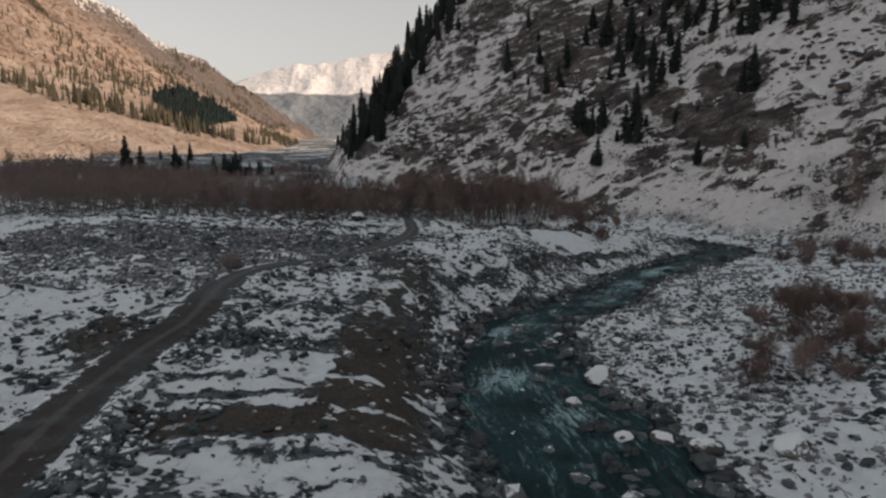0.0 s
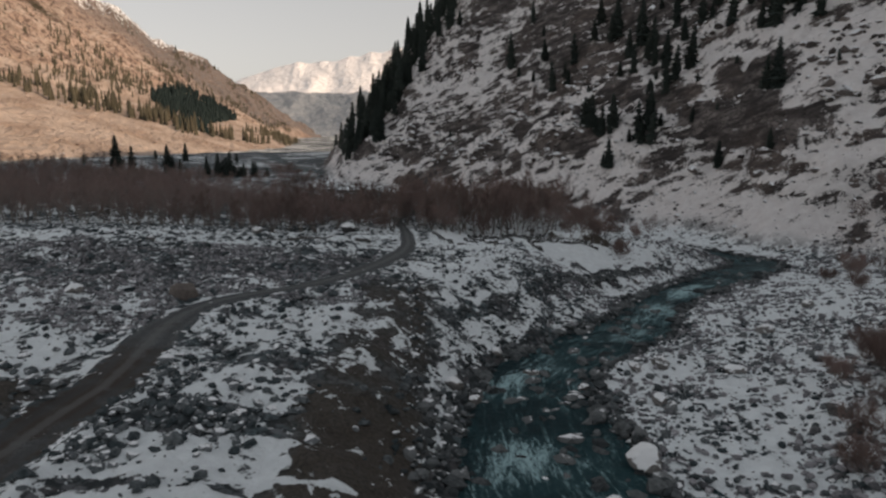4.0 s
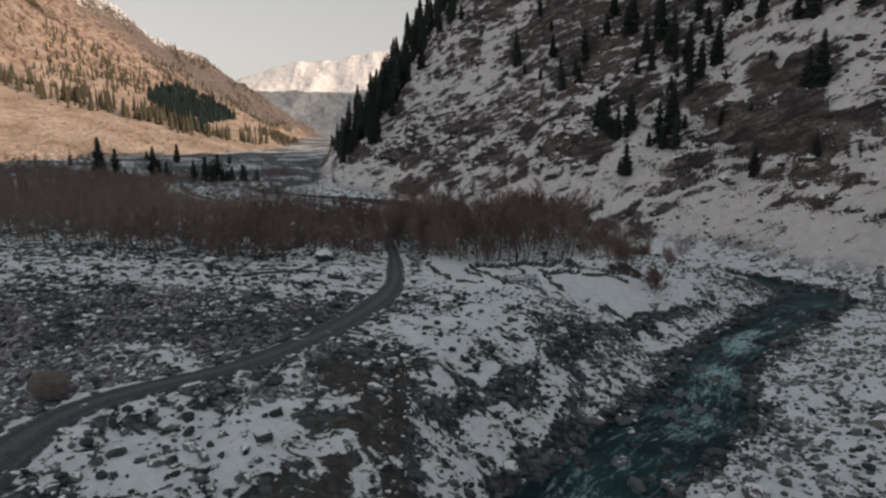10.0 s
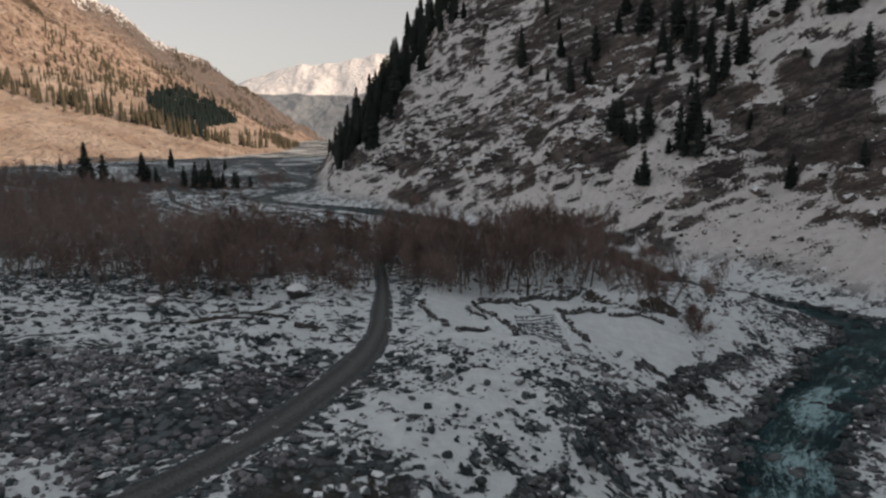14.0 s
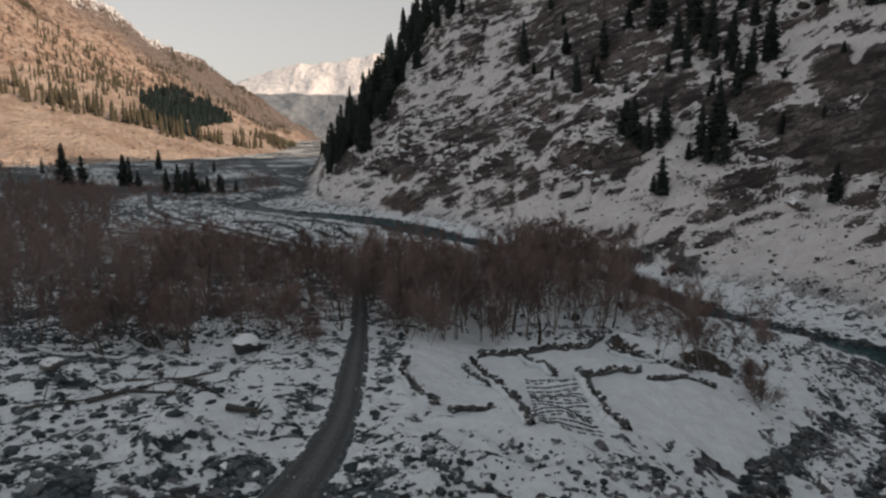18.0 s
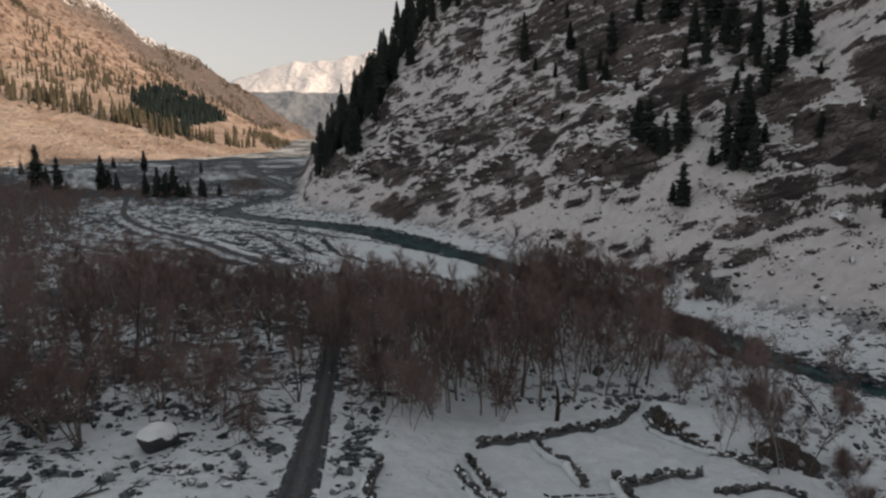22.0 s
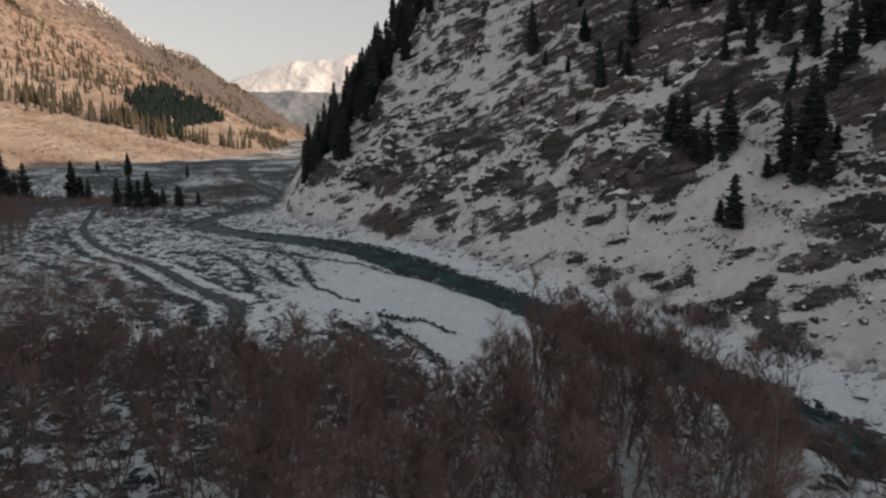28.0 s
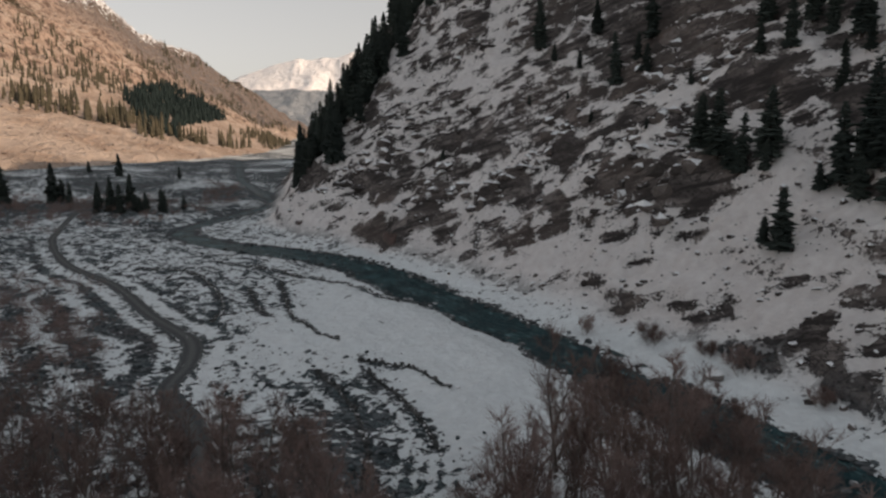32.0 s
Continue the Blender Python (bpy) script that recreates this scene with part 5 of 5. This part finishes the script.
def stones_in(name, box, count, lo, hi, label, keep, seed, sink=0.3, power=2.2, material=None):
    r = np.random.default_rng(seed)
    x, y = r.uniform(box[0], box[1], count), r.uniform(box[2], box[3], count)
    z, sn, di, fl, e, s, rd, cv = height(x, y)
    ok = keep(x, y, e, s, rd) & (rd > 2.3) & (r.random(count) < np.clip((vnoise(x / 6, y / 6, seed) * 0.6 + vnoise(x / 2.2, y / 2.2, seed + 3) * 0.5 - 0.36) * 3.2, 0.04, 1)) & (r.random(count) > (sn - 0.74) * 4.0 * (e > 2))
    x, y = x[ok], y[ok]
    size = lo + (hi - lo) * r.random(len(x)) ** power
    return rubble(name, x, y, size, seed + 1, label, material or M_STONE, sink)


stones_in("rubble_left_flats", (-85, -3, 30, 172), 12000, 0.22, 1.2, "dark grey rubble half covered by snow", lambda x, y, e, s, rd: (e > 1) & ~((x > -17) & (y < 43) & (x < -1) & (y > 38)) & ~((x > -11) & (y > 44) & (y < 100) & (np.abs(np.sin(x * 37.7 + y * 91.3)) > 0.35)), 600)
stones_in("berm_rubble", (-26, -12, 36, 82), 5200, 0.25, 1.1, "dark rubble piled along the road berm", lambda x, y, e, s, rd: ((rd > 4.2) & (rd < 7.5)) | ((np.abs(y - 64.3) < 2.2) & (x < -13)), 605, 0.25, 2.0)
stones_in("rubble_river_slope", (-4, 62, 62, 178), 16000, 0.22, 0.85, "small loose grey stones on the snowy bank above the river", lambda x, y, e, s, rd: (e > 0.2) & ~((x > 22) & (y > 112) & (np.abs(np.sin(x * 37.7 + y * 91.3)) > 0.45)) & ~((x < 33) & (y > 136) & (y < 175)), 610)
M_CRAG = stone_material("crag_rock", (0.055, 0.048, 0.045), (0.17, 0.146, 0.135), 0.34)
M_COBBLE = stone_material("bare_cobble_stone", (0.092, 0.094, 0.100), (0.310, 0.305, 0.318), -0.16)
stones_in("rubble_right_bank", (14, 100, 38, 185), 24000, 0.25, 1.0, "grey boulders and cobbles between patches of snow", lambda x, y, e, s, rd: (e > 0.2) & (s < 14) & ~((x < 31) & (y > 138) & (y < 175)), 620, 0.3, 2.2, M_COBBLE)
stones_in("river_stones", (-12, 84, 36, 235), 17000, 0.35, 2.0, "wet dark stones standing out of the river", lambda x, y, e, s, rd: (e < 0.8) & (e > -9), 630, 0.15, 2.0, M_WET)
stones_in("wet_bank_stones", (-14, 84, 36, 240), 42000, 0.3, 1.3, "wet dark stones along the river edge", lambda x, y, e, s, rd: (np.abs(e) < 0.9 + 2.0 * (y < 106) * (x < 14)), 635, 0.25, 2.0, M_WET)
stones_in("cobbles_on_flats", (-80, -9, 84, 127), 18000, 0.25, 0.9, "bare mauve-grey cobbles covering the gravel flat", lambda x, y, e, s, rd: (e > 1) & ~((x > -30) & (y < 94)), 645, 0.3, 1.8, M_COBBLE)
stones_in("channel_stones", (-2, 46, 96, 160), 30000, 0.35, 1.3, "dark stones of the dry side channel", lambda x, y, e, s, rd: (polydist(x, y, CHANNEL)[0] < 1.0) & (e > 0), 646, 0.25, 1.8, M_WET)
stones_in("rubble_wood_floor", (-130, 45, 165, 262), 9000, 0.22, 0.9, "dark stones on the snowy wood floor", lambda x, y, e, s, rd: (e > 1) & (s < 3) & ~((x > -2) & (x < 33) & (y < 171)), 640)
stones_in("talus_stones", (-60, 120, 170, 430), 9000, 0.4, 2.0, "fallen rocks at the foot of the flank", lambda x, y, e, s, rd: (s > 1) & (s < 34) & (e > 1), 650, 0.35, 3.0, M_CRAG)
stones_in("far_river_stones", (-70, 62, 236, 385), 26000, 0.35, 1.6, "dark wet stones in and along the far river", lambda x, y, e, s, rd: (e < 1.6) & (np.abs(e) < 5.5) & (np.abs(np.sin(x * 17.7 + y * 31.3)) > 0.45 * (e < -1)), 665, 0.2, 2.2, M_WET)
stones_in("far_bank_stones", (-70, 60, 240, 380), 3000, 0.3, 1.1, "stones along the far river bank", lambda x, y, e, s, rd: (np.abs(e) < 4.0) & (s < 6), 660)

rc = np.random.default_rng(670)
cx, cy = rc.uniform(-70, 150, 16000), rc.uniform(120, 470, 16000)
cz, c_sn, c_di, c_fl, c_e, c_s, c_rd, c_cv = height(cx, cy)
ok = (c_s > 18) & (c_s < 130) & (rc.random(16000) < np.clip((vnoise(cx / 17, cy / 17, 671) - 0.5) * 3.0, 0.03, 0.8) * np.where(c_s < 60, 1, 0.5))
cx, cy = cx[ok], cy[ok]
rubble("flank_outcrops", cx, cy, 1.2 + 4.2 * rc.random(len(cx)) ** 2.4, 672, "brown rock outcrops standing out of the snowy flank", M_CRAG, 0.5)

BOULDERS = [boulder_mesh(s) for s in (3, 8, 15, 21, 34)]
M_CAPPED = stone_material("snow_capped_boulder_stone", (0.06, 0.06, 0.06), (0.15, 0.145, 0.14), 0.95, False)
listed = [(-30.0, 94.0, 1.8, 1.35), (-20.7, 159.6, 1.9, 1.5), (16.1, 67.6, 1.75, 1.3), (12.3, 61.8, 0.9, 0.7), (15.1, 54.2, 1.1, 0.6), (18.3, 53.8, 1.2, 0.8), (20.9, 51.4, 1.6, 0.8), (27.5, 50.6, 1.9, 0.9),
          (21.6, 91, 0.9, 0.7), (2.9, 81.4, 0.9, 0.7), (21.1, 80.3, 1.0, 0.7), (1.0, 83, 1.1, 0.8), (10, 90, 0.8, 0.6), (24.4, 91.3, 1.3, 0.8), (31.3, 88, 1.4, 0.7), (14.6, 85.3, 0.9, 0.6),
          (6.3, 95.6, 0.9, 0.6), (9.5, 90.4, 0.9, 0.5), (21.7, 188.2, 1.0, 0.8), (34, 73, 1.2, 0.8), (42, 104, 1.3, 0.8), (55, 118, 1.2, 0.8), (-60, 101, 1.1, 0.8), (-44, 96, 1.2, 0.8)]
listed += [(-70, 88, 1.3, 0.9), (-50, 131, 1.0, 0.7), (-37, 150, 1.2, 0.8), (36, 143, 1.0, 0.7), (46, 262, 1.6, 1.2)]
for i, (x, y, r, h) in enumerate(listed):
    ob = new("boulder", BOULDERS[i % 5] if i else boulder_mesh(3))
    if not i:
        ob.data.materials[0] = M_BARE
    ob.matrix_basis = pose(x, y, max(gz(x, y), float(water_level(y)) - 0.3) + h * 0.45, 0, 0, 63 * i) @ Matrix.Diagonal((r, r * 0.82, h, 1))
    if i == 1:
        ob.data = ob.data.copy()
        ob.data.materials[0] = M_CAPPED
    wet = i in (2, 3, 4, 5, 8, 9, 11, 12, 15, 16, 17)
    tagged(ob, "large bare brownish boulder beside the track" if not i else "grey boulder in the river with a cap of snow" if wet else "large weathered boulder with snow on top", "boulder", "boulders")

# loose rocks that stand out singly among the rubble
M_ROCK = stone_material("loose_rock_stone", (0.040, 0.050, 0.054), (0.185, 0.195, 0.198), 0.0, False)
ROCKS = [boulder_mesh(50 + k, "rock", M_ROCK, 12, 2) for k in range(6)]
rr = np.random.default_rng(690)
for poly, count, lo, hi, text in [
        ([(-1, 48), (4, 60), (1, 85), (4, 104), (12, 108), (4, 112), (-5, 100), (-4, 60)], 25, 0.35, 0.9, "dark angular rock on the river bank"),
        ([(19, 46), (16, 66), (16, 84), (24, 100), (36, 112), (46, 108), (44, 70), (36, 48)], 80, 0.3, 0.9, "grey angular rock among cobbles and snow"),
        ([(-75, 90), (-34, 86), (-34, 104), (-16, 116), (-13, 136), (-40, 150), (-75, 140)], 75, 0.3, 0.85, "dark rock on the snowy gravel flat"),
        ([(2, 108), (14, 112), (32, 134), (14, 135), (-3, 132), (-4, 115)], 45, 0.3, 0.8, "dark rock on the snowy slope above the river")]:
    for x, y in scatter(poly, count, 1.3, 691 + count):
        a = rr.uniform(lo, hi) * (0.6 + 0.4 * rr.random())
        ob = new("rock", ROCKS[int(rr.integers(6))])
        ob.matrix_basis = pose(x, y, max(gz(x, y), float(water_level(y)) - 0.3) + a * 0.28, rr.normal(0, 14), rr.normal(0, 14), rr.uniform(0, 360)) @ Matrix.Diagonal((a * rr.uniform(0.9, 1.4), a, a * rr.uniform(0.55, 0.85), 1))
        tagged(ob, text, "rock", "loose rocks")

# ---------------------------------------------------------------- dry stone walls of the fields
M_WALL = stone_material("wall_stone", (0.045, 0.048, 0.048), (0.135, 0.136, 0.132), 0.0, False)
M_DRIFT = Mat("drifted_snow", 0.85)
M_DRIFT.bump(M_DRIFT.noise(2.0, 4), 0.4, 0.1)
M_DRIFT = M_DRIFT.color(M_DRIFT.mix(M_DRIFT.ramp(M_DRIFT.noise(0.8, 4), 0.3, 0.7), (0.745, 0.785, 0.80), (0.835, 0.88, 0.895)))
WALL_STONES = []
for s in range(5):
    r = np.random.default_rng(700 + s)
    v = ICO_V * (1 + r.normal(0, 0.14, (12, 1))) * np.array([0.42, 0.30, 0.24])
    WALL_STONES.append(mesh_of("stone", v, ICO_F, M_WALL))


def stone_wall(pts, high, seed, label, step=0.40, drifted=True):
    r = np.random.default_rng(seed)
    line = curve_through([np.array(p, float) for p in pts], step)
    x0, y0 = line[0][0], line[0][1]
    root = new("dry_stone_wall")
    root.matrix_basis = pose(x0, y0, gz(x0, y0))
    z0 = gz(x0, y0)
    core = [(p[0] - x0, p[1] - y0, gz(p[0], p[1]) - z0, q[0] - x0, q[1] - y0, gz(q[0], q[1]) - z0, high * 0.42, high * 0.42) for p, q in zip(line[:-1], line[1:])]
    child("rubble_core", mesh_of("rubble_core", *tubes(core, 6), M_WALL), root)
    lee = []
    n = len(line)
    rad = [high * (0.34 + 0.07 * math.sin(0.9 * k + seed) + 0.04 * math.sin(2.3 * k)) * min(1.0, 0.05 + k / 4, 0.05 + (n - 1 - k) / 4) for k in range(n)]
    for k in range(n - 1):
        p, q = line[k], line[k + 1]
        dx, dy = q[0] - p[0], q[1] - p[1]
        nl = math.hypot(dx, dy) or 1.0
        ox, oy = -abs(dy) / nl * 0.40, abs(dx) / nl * 0.40
        lee.append((p[0] - x0 + ox, p[1] - y0 + oy, gz(p[0], p[1]) - z0 + high * 0.16, q[0] - x0 + ox, q[1] - y0 + oy, gz(q[0], q[1]) - z0 + high * 0.16, rad[k], rad[k + 1]))
    if drifted:
        child("snow_ridge", mesh_of("snow_ridge", *tubes(lee, 8), M_DRIFT, True), root, "ridge of drifted snow")
    for i in range(len(line) - 1):
        (x, y), (x2, y2) = line[i][:2], line[i + 1][:2]
        a = math.degrees(math.atan2(y2 - y, x2 - x))
        for c in range(max(1, int(round(high / 0.30)))):
            if r.random() < 0.05 + 0.10 * c:
                continue
            xx, yy = x + r.normal(0, 0.12), y + r.normal(0, 0.12)
            st = child("stone", WALL_STONES[int(r.integers(5))], root)
            k = r.uniform(0.65, 1.05)
            st.matrix_basis = pose(xx - x0, yy - y0, gz(xx, yy) - z0 + 0.08 + 0.27 * c, r.normal(0, 10), r.normal(0, 10), a + r.normal(0, 18)) @ Matrix.Scale(k, 4)
    return tagged(root, label, "stone wall", "field walls")


WALLS = [([(6, 163.7), (11.6, 166.8), (16.2, 168.3), (23.3, 176)], 0.7), ([(11, 166.5), (13.3, 159.8), (13.7, 156)], 0.7), ([(3.8, 158.5), (6.5, 152.6)], 0.6),
         ([(5, 159.7), (7.8, 150.8), (9, 144.6), (9.1, 139)], 0.8), ([(16.5, 157.9), (16.4, 149.9), (16.7, 144.7), (17.6, 141)], 0.9), ([(16.9, 156.6), (19.6, 157.8), (23.7, 158.8)], 0.6),
         ([(23.2, 171.2), (26.5, 163.8), (30, 160.5)], 0.6), ([(23.7, 155.5), (31.8, 158.0)], 0.4), ([(-2.3, 157.3), (-2.4, 151), (-0.6, 146.7), (1.3, 144)], 0.6), ([(2.5, 143.3), (6.5, 146.1)], 0.5)]
for i, (pts, high) in enumerate(WALLS):
    stone_wall(pts, high * 1.4, 720 + i, "low dark dry stone wall round a snowy field")
for i, pts in enumerate(FAR_WALLS):
    stone_wall(pts, 0.55, 740 + i, "low curved terrace wall half buried in snow", 0.9, False)

# ploughed ridges beside the wall
V, F = [], []
for i in range(17):
    y = 139.5 + i * 0.95
    for j in range(12):
        xa = 9.9 + j * 0.44 + 0.03 * i + 0.06 * math.sin(7 * i + 3 * j)
        if (i * 7 + j * 3) % 9 == 0:
            continue
        V.append((xa, y, gz(xa, y) + 0.02, xa + 0.40, y + 0.05 * math.sin(5 * j), gz(xa + 0.4, y) + 0.02, 0.15, 0.11))
tagged(new("ploughed_ridges", mesh_of("ploughed_ridges", *tubes(V, 5), M_STONE)), "rows of dark soil ridges showing through snow", "furrows", kind="stuff")

# ---------------------------------------------------------------- fallen trees
def fallen(pts, r, seed, label):
    g = np.random.default_rng(seed)
    x0, y0 = pts[0]
    z0 = gz(x0, y0)
    root = new("fallen_log")
    root.matrix_basis = pose(x0, y0, z0)
    seg, tw = [], []
    n = len(pts) - 1
    for i in range(n):
        a = np.array([pts[i][0] - x0, pts[i][1] - y0, gz(*pts[i]) - z0 + r * 0.8])
        b = np.array([pts[i + 1][0] - x0, pts[i + 1][1] - y0, gz(*pts[i + 1]) - z0 + r * 0.8])
        seg.append((*a, *b, r * (1 - 0.6 * i / n), r * (1 - 0.6 * (i + 1) / n)))
        for _ in range(4):
            p = a + (b - a) * g.uniform(0, 1)
            d = (b - a) / np.linalg.norm(b - a) + g.normal(0, 0.7, 3)
            d[2] = abs(d[2]) * 0.8
            tw.append((*p, *(p + d * g.uniform(0.6, 1.6)), r * 0.35, 0.015))
    child("log", mesh_of("log", *tubes(seg, 8), M_LOG, True), root)
    for one in tw:
        child("broken_branch", mesh_of("broken_branch", *tubes([one], 5), M_LOG, True), root)
    return tagged(root, label, "log", "fallen logs")


for i, (pts, r) in enumerate([([(-29.5, 142.2), (-27.3, 145), (-22.3, 144)], 0.28), ([(-29, 148.2), (-24.1, 150.3), (-21, 152.2)], 0.2), ([(-28, 144.8), (-25.2, 148.7)], 0.2),
                              ([(-23.7, 149.4), (-20.5, 146), (-17.7, 143)], 0.22), ([(-16.4, 140.1), (-13.5, 139.6)], 0.35), ([(-33, 139), (-30, 143)], 0.2)]):
    fallen(pts, r, 800 + i, "grey fallen tree trunk lying on snow and stones")
